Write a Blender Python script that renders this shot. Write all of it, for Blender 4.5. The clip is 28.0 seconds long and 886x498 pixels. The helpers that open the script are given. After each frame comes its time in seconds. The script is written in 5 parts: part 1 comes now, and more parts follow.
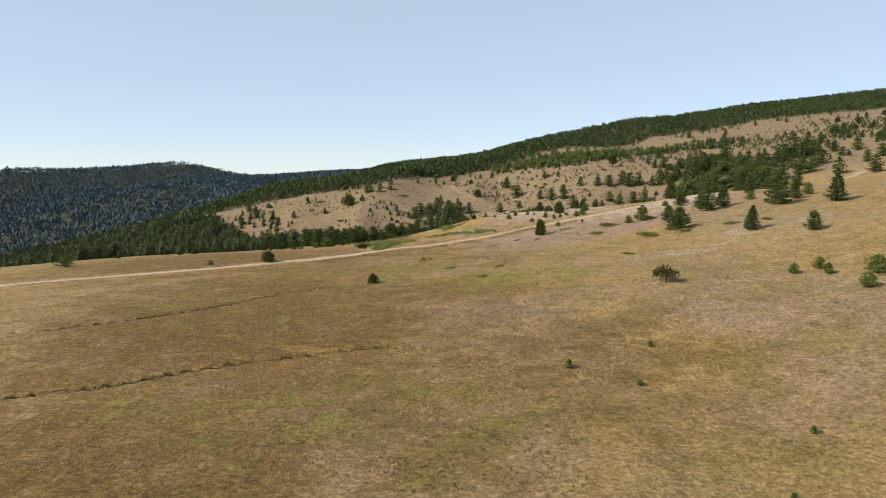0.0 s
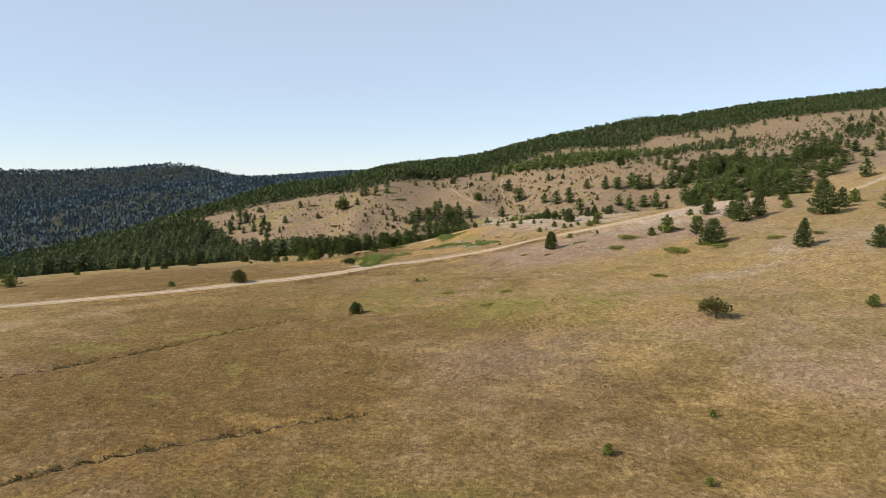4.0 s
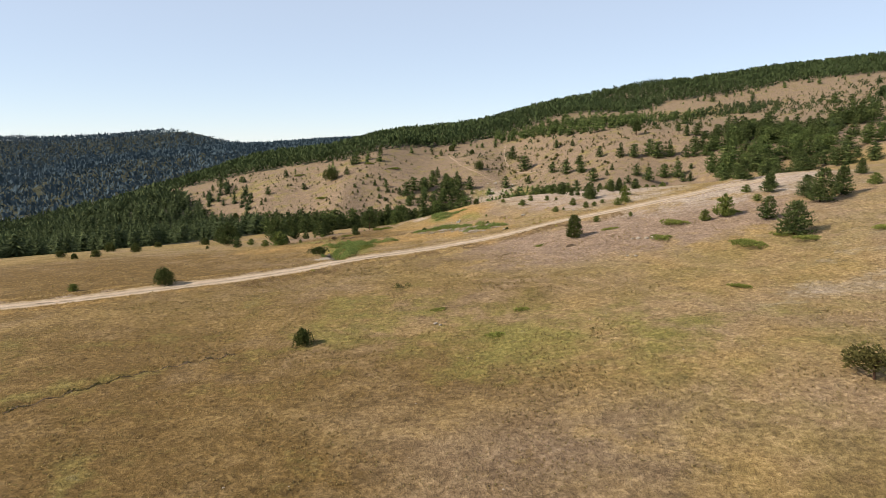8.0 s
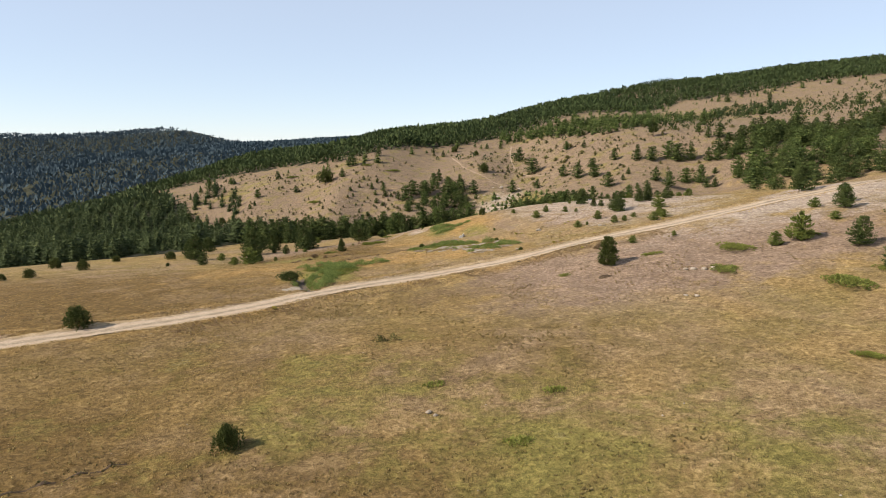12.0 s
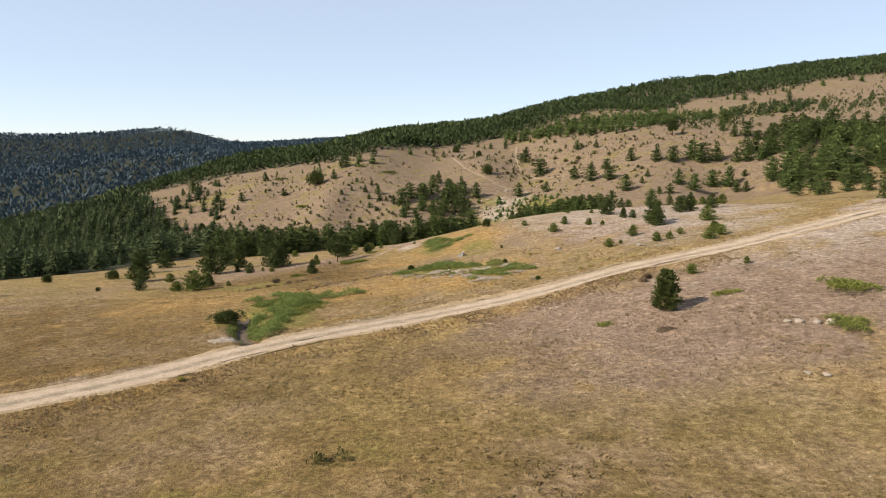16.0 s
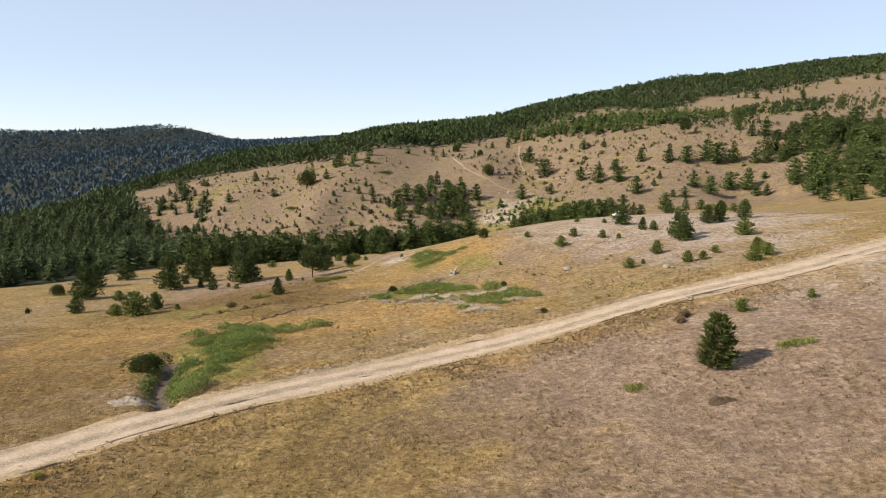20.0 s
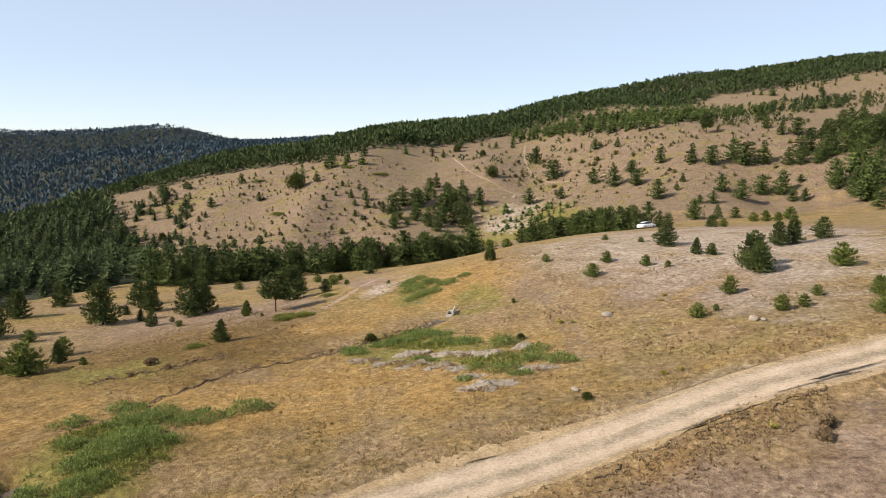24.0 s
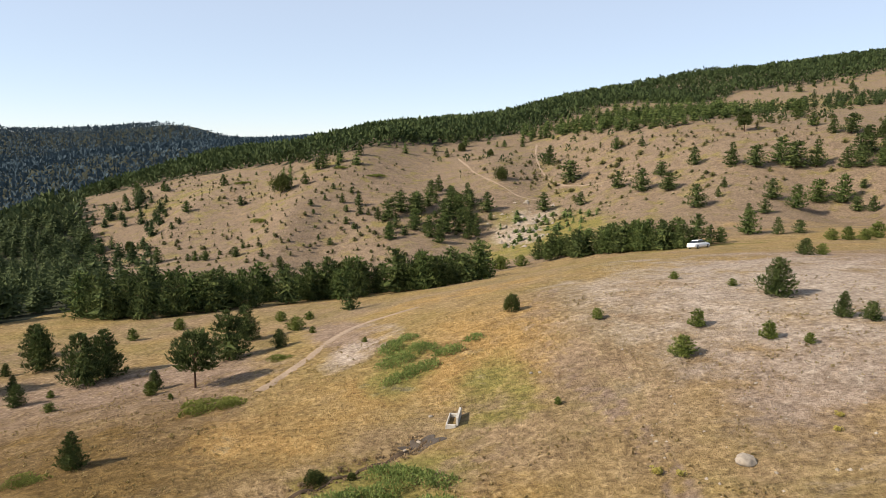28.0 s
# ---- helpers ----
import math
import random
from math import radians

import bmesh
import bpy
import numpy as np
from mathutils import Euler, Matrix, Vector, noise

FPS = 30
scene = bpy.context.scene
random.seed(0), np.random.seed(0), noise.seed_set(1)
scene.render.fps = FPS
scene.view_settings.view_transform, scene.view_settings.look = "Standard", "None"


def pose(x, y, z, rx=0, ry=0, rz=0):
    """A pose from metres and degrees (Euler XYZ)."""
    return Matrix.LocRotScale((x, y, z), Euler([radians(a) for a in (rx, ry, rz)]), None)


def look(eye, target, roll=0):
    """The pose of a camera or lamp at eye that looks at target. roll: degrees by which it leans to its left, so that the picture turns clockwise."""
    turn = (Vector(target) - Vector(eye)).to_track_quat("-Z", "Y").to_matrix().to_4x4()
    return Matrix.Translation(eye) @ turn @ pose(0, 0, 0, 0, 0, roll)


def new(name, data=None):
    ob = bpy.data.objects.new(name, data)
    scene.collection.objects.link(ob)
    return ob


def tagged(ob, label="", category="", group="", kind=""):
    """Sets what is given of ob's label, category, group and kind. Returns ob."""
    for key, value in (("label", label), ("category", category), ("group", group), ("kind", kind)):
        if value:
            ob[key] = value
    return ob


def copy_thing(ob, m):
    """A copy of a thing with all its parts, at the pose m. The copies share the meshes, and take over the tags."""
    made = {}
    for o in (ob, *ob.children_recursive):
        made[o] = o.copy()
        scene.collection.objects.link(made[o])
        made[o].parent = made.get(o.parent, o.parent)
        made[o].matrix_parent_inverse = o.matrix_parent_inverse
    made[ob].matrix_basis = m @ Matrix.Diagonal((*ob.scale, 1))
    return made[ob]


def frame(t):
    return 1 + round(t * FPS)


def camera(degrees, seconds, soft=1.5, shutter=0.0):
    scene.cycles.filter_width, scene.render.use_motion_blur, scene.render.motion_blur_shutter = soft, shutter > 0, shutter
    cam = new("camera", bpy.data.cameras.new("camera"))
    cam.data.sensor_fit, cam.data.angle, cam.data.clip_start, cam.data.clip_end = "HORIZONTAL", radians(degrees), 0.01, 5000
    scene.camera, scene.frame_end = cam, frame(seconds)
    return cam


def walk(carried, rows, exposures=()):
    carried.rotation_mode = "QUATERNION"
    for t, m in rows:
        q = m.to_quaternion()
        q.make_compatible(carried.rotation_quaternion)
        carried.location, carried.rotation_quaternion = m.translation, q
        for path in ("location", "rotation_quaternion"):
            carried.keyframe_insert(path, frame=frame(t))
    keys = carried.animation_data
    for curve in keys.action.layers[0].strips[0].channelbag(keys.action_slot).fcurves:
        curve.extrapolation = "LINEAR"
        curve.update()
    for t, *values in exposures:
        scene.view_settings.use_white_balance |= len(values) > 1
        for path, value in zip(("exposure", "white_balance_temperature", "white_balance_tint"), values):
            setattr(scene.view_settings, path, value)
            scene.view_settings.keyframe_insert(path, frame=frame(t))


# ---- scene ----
cam = camera(65.0, 28.0, 0.7)


def seat(x, y, z, tilt, roll, yaw):
    return pose(x, y, z, 90 + tilt, 0, yaw) @ pose(0, 0, 0, 0, 0, roll)


walk(cam, [
    (0, seat(-0.00, 0.00, 21.00, -6.22, 0.12, 1.77)),
    (1, seat(0.08, 4.07, 21.51, -6.22, 0.07, 1.83)),
    (2, seat(0.11, 8.10, 21.89, -6.22, 0.04, 1.83)),
    (3, seat(0.02, 13.30, 22.08, -6.22, 0.01, 1.82)),
    (3.5, seat(-0.03, 16.73, 22.20, -6.21, 0.00, 1.79)),
    (5.5, seat(-0.05, 33.03, 22.18, -6.16, -0.02, 1.78)),
    (5.8, seat(-0.04, 35.56, 22.12, -6.19, -0.03, 1.79)),
    (5.9, seat(-0.04, 36.40, 22.10, -8.35, -0.04, 1.79)),
    (6, seat(-0.04, 37.25, 22.08, -8.93, -0.04, 1.80)),
    (7, seat(0.13, 45.73, 22.11, -8.91, -0.03, 1.80)),
    (8, seat(0.26, 53.87, 22.15, -8.90, 0.00, 1.81)),
    (9, seat(0.24, 62.20, 22.08, -8.90, 0.07, 1.83)),
    (10, seat(-0.02, 69.46, 21.97, -8.90, 0.15, 1.85)),
    (11, seat(-0.16, 74.19, 22.08, -8.95, 0.22, 1.92)),
    (12, seat(-0.18, 78.12, 22.23, -8.88, 0.34, 1.99)),
    (12.5, seat(-0.22, 80.39, 22.32, -8.90, 0.34, 2.06)),
    (14.5, seat(-0.24, 95.64, 21.33, -8.79, 0.37, 2.23)),
    (15, seat(-0.12, 98.94, 21.35, -8.82, 0.39, 2.20)),
    (16, seat(0.11, 105.31, 21.45, -8.82, 0.42, 2.22)),
    (17, seat(0.51, 110.48, 21.47, -8.88, 0.51, 2.27)),
    (18, seat(0.98, 113.75, 21.59, -8.86, 0.58, 2.34)),
    (19, seat(1.39, 117.30, 21.59, -8.88, 0.61, 2.37)),
    (20, seat(1.42, 122.27, 21.43, -8.93, 0.66, 2.46)),
    (21, seat(1.16, 127.66, 21.30, -8.98, 0.68, 2.53)),
    (21.5, seat(1.03, 130.11, 21.38, -8.93, 0.71, 2.57)),
    (23.5, seat(1.28, 141.24, 21.37, -8.94, 0.63, 2.59)),
    (24, seat(1.06, 145.55, 21.29, -8.95, 0.62, 2.60)),
    (25, seat(0.56, 154.77, 21.20, -8.95, 0.62, 2.69)),
    (26, seat(0.08, 163.59, 21.00, -8.98, 0.69, 2.78)),
    (27, seat(-0.05, 170.70, 20.94, -9.01, 0.74, 2.85)),
    (28, seat(-0.00, 175.00, 21.00, -9.06, 0.80, 2.91)),
], [(0, 0.66, 6400, 8), (3.5, 0.68, 6400, 8), (6, 0.72, 6500, 10), (15, 0.78, 6500, 10), (28, 0.8, 6500, 10)])

# ---------------------------------------------------------------- light
world = bpy.data.worlds.new("world")
scene.world = world
world.use_nodes = True
wn = world.node_tree
sky = wn.nodes.new("ShaderNodeTexSky")
sky.sky_type, sky.sun_disc = "NISHITA", False
SUN_FROM = Vector((-0.77, -0.28, 0.574)).normalized()
sky.sun_elevation = math.asin(SUN_FROM.z)
sky.sun_rotation = math.atan2(SUN_FROM.x, SUN_FROM.y)
sky.altitude, sky.air_density, sky.dust_density, sky.ozone_density = 3000, 1.0, 0.1, 2.0
wn.nodes["Background"].inputs[1].default_value = 0.109
haze = wn.nodes.new("ShaderNodeMix")
haze.data_type = "RGBA"
haze.inputs[0].default_value, haze.inputs[7].default_value = 0.66, (3.68, 4.08, 4.66, 1)
wn.links.new(sky.outputs[0], haze.inputs[6])
wn.links.new(haze.outputs[2], wn.nodes["Background"].inputs[0])
sun = new("sun", bpy.data.lights.new("sun", "SUN"))
sun.data.energy, sun.data.angle, sun.data.color = 5.0, radians(0.5), (1.0, 0.875, 0.71)
sun.matrix_world = look((0, 0, 300), Vector((0, 0, 300)) - SUN_FROM)


# ---------------------------------------------------------------- materials
def nodes(name):
    m = bpy.data.materials.new(name)
    m.use_nodes = True
    return m, m.node_tree, m.node_tree.nodes["Principled BSDF"]


def node(tree, kind, **given):
    n = tree.nodes.new(kind)
    for key, value in given.items():
        if isinstance(value, bpy.types.NodeSocket):
            tree.links.new(value, n.inputs[key.replace("_", " ")])
        else:
            n.inputs[key.replace("_", " ")].default_value = value
    return n


def noise_of(tree, vector, scale, detail=4.0, rough=0.6, distort=0.0):
    return node(tree, "ShaderNodeTexNoise", Vector=vector, Scale=scale, Detail=detail, Roughness=rough, Distortion=distort).outputs["Fac"]


def ramp(tree, fac, *stops):
    n = tree.nodes.new("ShaderNodeValToRGB")
    while len(n.color_ramp.elements) < len(stops):
        n.color_ramp.elements.new(0.5)
    for e, (at, c) in zip(n.color_ramp.elements, stops):
        e.position, e.color = at, (*c, 1) if isinstance(c, tuple) else (c, c, c, 1)
    tree.links.new(fac, n.inputs[0])
    return n.outputs[0]


def mix(tree, fac, a, b, how="MIX"):
    n = tree.nodes.new("ShaderNodeMix")
    n.data_type, n.blend_type = "RGBA", how
    for i, v in ((0, fac), (6, a), (7, b)):
        if isinstance(v, bpy.types.NodeSocket):
            tree.links.new(v, n.inputs[i])
        else:
            n.inputs[i].default_value = v if i == 0 else (*v, 1)
    return n.outputs[2]


def bump(tree, shader, height, strength, distance):
    n = node(tree, "ShaderNodeBump", Height=height, Strength=strength, Distance=distance)
    tree.links.new(n.outputs[0], shader.inputs["Normal"])


def leafy(tree, shader, colour, share):
    """Lets some of the light through thin blades and needles."""
    thin = node(tree, "ShaderNodeBsdfTranslucent", Color=colour)
    both = tree.nodes.new("ShaderNodeMixShader")
    both.inputs[0].default_value = share
    tree.links.new(shader.outputs[0], both.inputs[1])
    tree.links.new(thin.outputs[0], both.inputs[2])
    tree.links.new(both.outputs[0], tree.nodes["Material Output"].inputs["Surface"])


def place_of(tree):
    return tree.nodes.new("ShaderNodeNewGeometry").outputs["Position"]


def ground_colours(t, p, dull=1.0):
    """Dry grass, green grass, bare earth, gold grass and stony ground, broken up at two scales; the zones come from attributes."""
    def zone(name):
        n = t.nodes.new("ShaderNodeAttribute")
        n.attribute_name = name
        return n.outputs["Fac"]

    fine = noise_of(t, p, 2.0, 8, 0.72)
    grain = noise_of(t, p, 6.0, 5, 0.7)
    mid = noise_of(t, p, 0.14, 8, 0.72, 0.25)
    clump = noise_of(t, p, 0.55, 8, 0.78, 0.1)
    broad = noise_of(t, p, 0.035, 4, 0.6, 0.5)
    tuft = noise_of(t, p, 2.3, 2, 0.5, 0.4)
    both = mix(t, 0.22, mix(t, 0.28, mix(t, 0.4, fine, grain), clump), tuft)
    dry = ramp(t, both, (0.395, (0.094, 0.060, 0.023)), (0.500, (0.227, 0.155, 0.064)), (0.605, (0.405, 0.292, 0.134)))
    green = ramp(t, both, (0.395, (0.070, 0.063, 0.017)), (0.500, (0.159, 0.136, 0.040)), (0.605, (0.292, 0.242, 0.078)))
    earth = ramp(t, both, (0.395, (0.094, 0.063, 0.044)), (0.500, (0.211, 0.150, 0.106)), (0.605, (0.368, 0.275, 0.201)))
    # rusty brown grass; light fall-off towards the left is put in too
    dim_rust = ramp(t, both, (0.395, (0.055, 0.034, 0.011)), (0.500, (0.124, 0.079, 0.027)), (0.605, (0.229, 0.151, 0.058)))
    gold = ramp(t, both, (0.395, (0.122, 0.071, 0.024)), (0.500, (0.275, 0.172, 0.063)), (0.605, (0.436, 0.301, 0.129)))
    stone = ramp(t, both, (0.395, (0.153, 0.113, 0.087)), (0.500, (0.303, 0.244, 0.192)), (0.605, (0.496, 0.420, 0.343)))

    hill = ramp(t, both, (0.395, (0.086, 0.062, 0.041)), (0.500, (0.163, 0.119, 0.081)), (0.605, (0.272, 0.202, 0.142)))

    def much(name, lo, hi):
        """How much of a zone is there: its attribute, with an uneven edge."""
        a = t.nodes.new("ShaderNodeMath")
        a.operation = "MULTIPLY_ADD"
        t.links.new(zone(name), a.inputs[0])
        a.inputs[1].default_value = 1.0
        b = t.nodes.new("ShaderNodeMath")
        b.operation = "MULTIPLY_ADD"
        t.links.new(mid, b.inputs[0])
        b.inputs[1].default_value, b.inputs[2].default_value = 2.4, -1.2
        t.links.new(b.outputs[0], a.inputs[2])
        return ramp(t, a.outputs[0], (lo, 0.0), (hi, 1.0))

    c = mix(t, ramp(t, broad, (0.42, 0.0), (0.66, 0.75)), dry, earth)
    c = mix(t, ramp(t, mid, (0.44, 0.0), (0.66, 0.65)), c, green)
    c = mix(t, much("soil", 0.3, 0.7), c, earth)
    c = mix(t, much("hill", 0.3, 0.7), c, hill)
    c = mix(t, much("dim_rust", 0.1, 0.9), c, dim_rust)
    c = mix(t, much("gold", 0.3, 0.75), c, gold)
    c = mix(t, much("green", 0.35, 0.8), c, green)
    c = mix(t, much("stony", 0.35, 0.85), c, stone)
    # near-black ground colour, laid over the other zones
    dark_ground = ramp(t, both, (0.40, (0.016, 0.019, 0.011)), (0.5, (0.034, 0.036, 0.021)), (0.62, (0.07, 0.07, 0.042)))
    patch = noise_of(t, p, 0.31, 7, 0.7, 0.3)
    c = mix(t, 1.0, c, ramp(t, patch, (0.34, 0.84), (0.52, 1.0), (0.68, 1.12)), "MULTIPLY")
    c = mix(t, much("dark_ground", 0.4, 0.6), c, dark_ground)
    return c, fine, grain, mix(t, 0.5, clump, tuft)


def meadow_material():
    m, t, sh = nodes("meadow")
    p = place_of(t)
    c, fine, grain, clump = ground_colours(t, p)
    t.links.new(c, sh.inputs["Base Color"])
    sh.inputs["Roughness"].default_value = 0.95
    sh.inputs["Specular IOR Level"].default_value = 0.12
    bump(t, sh, mix(t, 0.3, mix(t, 0.4, fine, grain), clump), 1.0, 0.6)
    return m


def grass_material():
    m, t, sh = nodes("dry_grass")
    p = place_of(t)
    c, fine, grain, clump = ground_colours(t, p)
    isle = t.nodes.new("ShaderNodeNewGeometry").outputs["Random Per Island"]
    c = mix(t, 0.6, c, ramp(t, isle, (0.0, (0.20, 0.150, 0.065)), (0.4, (0.31, 0.235, 0.110)), (0.8, (0.44, 0.340, 0.170)), (1.0, (0.20, 0.19, 0.065))))
    t.links.new(c, sh.inputs["Base Color"])
    sh.inputs["Roughness"].default_value = 0.9
    sh.inputs["Specular IOR Level"].default_value = 0.1
    leafy(t, sh, c, 0.65)
    return m


def foliage_material(name, dark, light, tip, through_share=0.16):
    m, t, sh = nodes(name)
    g = t.nodes.new("ShaderNodeNewGeometry")
    isle = g.outputs["Random Per Island"]
    own = t.nodes.new("ShaderNodeObjectInfo").outputs["Random"]
    c = ramp(t, isle, (0.0, dark), (0.65, light), (1.0, tip))
    c = mix(t, ramp(t, own, (0.0, 0.0), (1.0, 0.55)), c, tuple(min(1, v * k) for v, k in zip(light, (1.25, 1.12, 0.95))))
    c = mix(t, 0.35, c, ramp(t, noise_of(t, g.outputs["Position"], 0.9, 3), (0.35, dark), (0.65, tip)))
    t.links.new(c, sh.inputs["Base Color"])
    sh.inputs["Roughness"].default_value = 0.75
    sh.inputs["Specular IOR Level"].default_value = 0.06
    leafy(t, sh, c, through_share)
    return m


def plain_material(name, low, high, scale=6.0, rough=0.85, relief=0.4, distance=0.03, metal=0.0):
    m, t, sh = nodes(name)
    p = place_of(t)
    n = noise_of(t, p, scale, 7, 0.68)
    b = noise_of(t, p, scale * 0.13, 3, 0.6)
    c = mix(t, 0.35, ramp(t, n, (0.33, low), (0.68, high)), ramp(t, b, (0.35, low), (0.65, high)))
    t.links.new(c, sh.inputs["Base Color"])
    sh.inputs["Roughness"].default_value, sh.inputs["Metallic"].default_value = rough, metal
    sh.inputs["Specular IOR Level"].default_value = 0.12
    bump(t, sh, n, relief, distance)
    return m


def gravel_material():
    """A dusty track: pale wheel lines, a darker gravelly middle, edges that run out into straw and earth."""
    m, t, sh = nodes("gravel")
    p = place_of(t)
    across = t.nodes.new("ShaderNodeAttribute")
    across.attribute_name = "across"
    wave = t.nodes.new("ShaderNodeMath")
    wave.operation = "MULTIPLY_ADD"
    t.links.new(noise_of(t, p, 0.45, 6, 0.7), wave.inputs[0])
    wave.inputs[1].default_value = 1.5
    t.links.new(across.outputs["Fac"], wave.inputs[2])
    fine, stain = noise_of(t, p, 5.5, 7, 0.72), noise_of(t, p, 0.8, 6, 0.7)
    both = mix(t, 0.4, fine, stain)
    dust = ramp(t, both, (0.36, (0.235, 0.182, 0.126)), (0.5, (0.335, 0.264, 0.196)), (0.64, (0.430, 0.350, 0.272)))
    stony = ramp(t, both, (0.36, (0.105, 0.084, 0.058)), (0.5, (0.205, 0.168, 0.120)), (0.64, (0.340, 0.286, 0.216)))
    verge = ramp(t, both, (0.36, (0.150, 0.104, 0.056)), (0.5, (0.270, 0.200, 0.118)), (0.64, (0.400, 0.310, 0.200)))
    at = t.nodes.new("ShaderNodeMath")
    at.operation = "MULTIPLY_ADD"
    t.links.new(wave.outputs[0], at.inputs[0])
    at.inputs[1].default_value, at.inputs[2].default_value = 1 / 5.5, 0.5 - 0.75 / 5.5
    worn = ramp(t, at.outputs[0], (0.12, 0.0), (0.25, 1.0), (0.36, 1.0), (0.47, 0.15), (0.55, 0.15), (0.64, 1.0), (0.75, 1.0), (0.88, 0.0))
    edge = ramp(t, at.outputs[0], (0.06, 1.0), (0.20, 0.0), (0.80, 0.0), (0.94, 1.0))
    c = mix(t, edge, mix(t, worn, stony, dust), verge)
    t.links.new(c, sh.inputs["Base Color"])
    sh.inputs["Roughness"].default_value = 0.95
    sh.inputs["Specular IOR Level"].default_value = 0.1
    bump(t, sh, both, 0.8, 0.12)
    return m


MEADOW = meadow_material()
GRASS = grass_material()
PINE = foliage_material("pine_needles", (0.009, 0.018, 0.008), (0.042, 0.064, 0.022), (0.145, 0.170, 0.056))
GREEN = foliage_material("fresh_needles", (0.012, 0.025, 0.009), (0.058, 0.088, 0.027), (0.170, 0.205, 0.064))
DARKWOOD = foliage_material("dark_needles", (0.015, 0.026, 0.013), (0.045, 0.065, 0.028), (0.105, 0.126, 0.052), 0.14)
SCRUB = foliage_material("scrub_leaves", (0.026, 0.028, 0.011), (0.066, 0.066, 0.026), (0.130, 0.118, 0.050))
YOUNG = foliage_material("young_needles", (0.036, 0.055, 0.014), (0.096, 0.128, 0.030), (0.200, 0.215, 0.062))
BUSH = foliage_material("bush_leaves", (0.022, 0.032, 0.010), (0.060, 0.078, 0.024), (0.135, 0.150, 0.048))
OLIVE = foliage_material("thorn_leaves", (0.036, 0.038, 0.014), (0.092, 0.088, 0.032), (0.180, 0.165, 0.062), 0.25)
HERB = foliage_material("herb_leaves", (0.060, 0.092, 0.024), (0.150, 0.200, 0.058), (0.265, 0.310, 0.105), 0.35)
MAT = foliage_material("juniper_needles", (0.060, 0.075, 0.018), (0.135, 0.155, 0.036), (0.240, 0.255, 0.072))
YELLOW = foliage_material("yellow_blooms", (0.17, 0.15, 0.04), (0.33, 0.29, 0.08), (0.48, 0.43, 0.15))
WEED = foliage_material("dry_weeds", (0.140, 0.098, 0.058), (0.245, 0.178, 0.108), (0.36, 0.280, 0.176), 0.45)
STRAW = foliage_material("straw", (0.210, 0.150, 0.068), (0.350, 0.260, 0.128), (0.480, 0.375, 0.200), 0.45)
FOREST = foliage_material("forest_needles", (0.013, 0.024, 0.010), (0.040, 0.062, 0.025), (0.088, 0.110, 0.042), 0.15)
BARK = plain_material("bark", (0.038, 0.022, 0.015), (0.109, 0.063, 0.042), 14, 0.95)
GRAVEL = gravel_material()
DIRT = plain_material("trodden_dirt", (0.168, 0.122, 0.084), (0.311, 0.239, 0.176), 3.0, 0.95, 0.7, 0.08)
# blue of the distant haze is put into this needle colour
HAZY_NEEDLES = foliage_material("haze_tinted_needles", (0.027, 0.048, 0.066), (0.042, 0.067, 0.088), (0.058, 0.084, 0.106), 0.06)
ROCK = plain_material("pale_rock", (0.170, 0.142, 0.108), (0.335, 0.292, 0.243), 3.5, 0.9, 0.7, 0.12)
CONCRETE = plain_material("concrete", (0.286, 0.269, 0.235), (0.487, 0.462, 0.420), 5.0, 0.9, 0.4, 0.03)
# dark dug soil; in the strips its darkness stands for bank shade
SHADED_SOIL = plain_material("shaded_soil", (0.036, 0.026, 0.017), (0.088, 0.062, 0.041), 4.0, 0.98, 0.8, 0.10)
MUD = plain_material("wet_mud", (0.029, 0.024, 0.018), (0.101, 0.080, 0.063), 3.0, 0.45, 0.6, 0.08)
ASH = plain_material("grey_spoil", (0.140, 0.118, 0.090), (0.320, 0.280, 0.230), 3.5, 0.95, 0.9, 0.25)


# ---------------------------------------------------------------- the land
def bent(x, y):
    """The plan drawn together towards the distance, so that hills grow wider with it."""
    return np.arcsinh(np.asarray(x, float) / 120), np.arcsinh((np.asarray(y, float) - 150) / 150)


MOUNDS = []


def mound(x, y, weight):
    MOUNDS.append((*(float(v) for v in bent(x, y)), weight))


mound(11, 75, 54.893)
mound(18, 71, -60.796)
mound(22, 81, -15.827)
mound(-31, 73.5, 4.265)
mound(-3, 80.5, -16.793)
mound(-17, 124, -17.627)
mound(-44, 153, 0.615)
mound(30, 104, 47.461)
mound(19, 171, 76.295)
mound(3, 134.6, 24.251)
mound(31, 131, -16.407)
mound(-26.6, 179, 12.221)
mound(12.6, 168, -28.443)
mound(17, 165, -47.150)
mound(46, 151, -33.447)
mound(56, 138, 34.540)
mound(51, 108, -25.459)
mound(27, 182, -8.113)
mound(38.5, 218, -24.361)
mound(20, 204, 18.299)
mound(24, 209, -13.341)
mound(17, 228, 18.490)
mound(2.6, 203, 1.892)
mound(13, 207, -9.140)
mound(-1, 219, -87.560)
mound(3, 237, 52.974)
mound(-6, 230, 37.933)
mound(-26.6, 217, 21.794)
mound(-23.5, 229, -16.700)
mound(-47, 219.5, -16.860)
mound(61, 169, 12.982)
mound(59, 190, 2.092)
mound(41, 307, 14.011)
mound(-58, 322, 87.403)
mound(-71, 395, -171.992)
mound(-85, 420, -122.023)
mound(-71, 423, 53.059)
mound(-37, 429, -35.931)
mound(8.6, 425, 191.096)
mound(28.7, 459, -119.296)
mound(54, 381, -70.918)
mound(84, 409, 18.473)
mound(147, 420, -43.861)
mound(114, 372, -3.093)
mound(153, 370, -27.857)
mound(215, 548, 31.089)
mound(106, 421, -249.954)
mound(142, 727, -184.276)
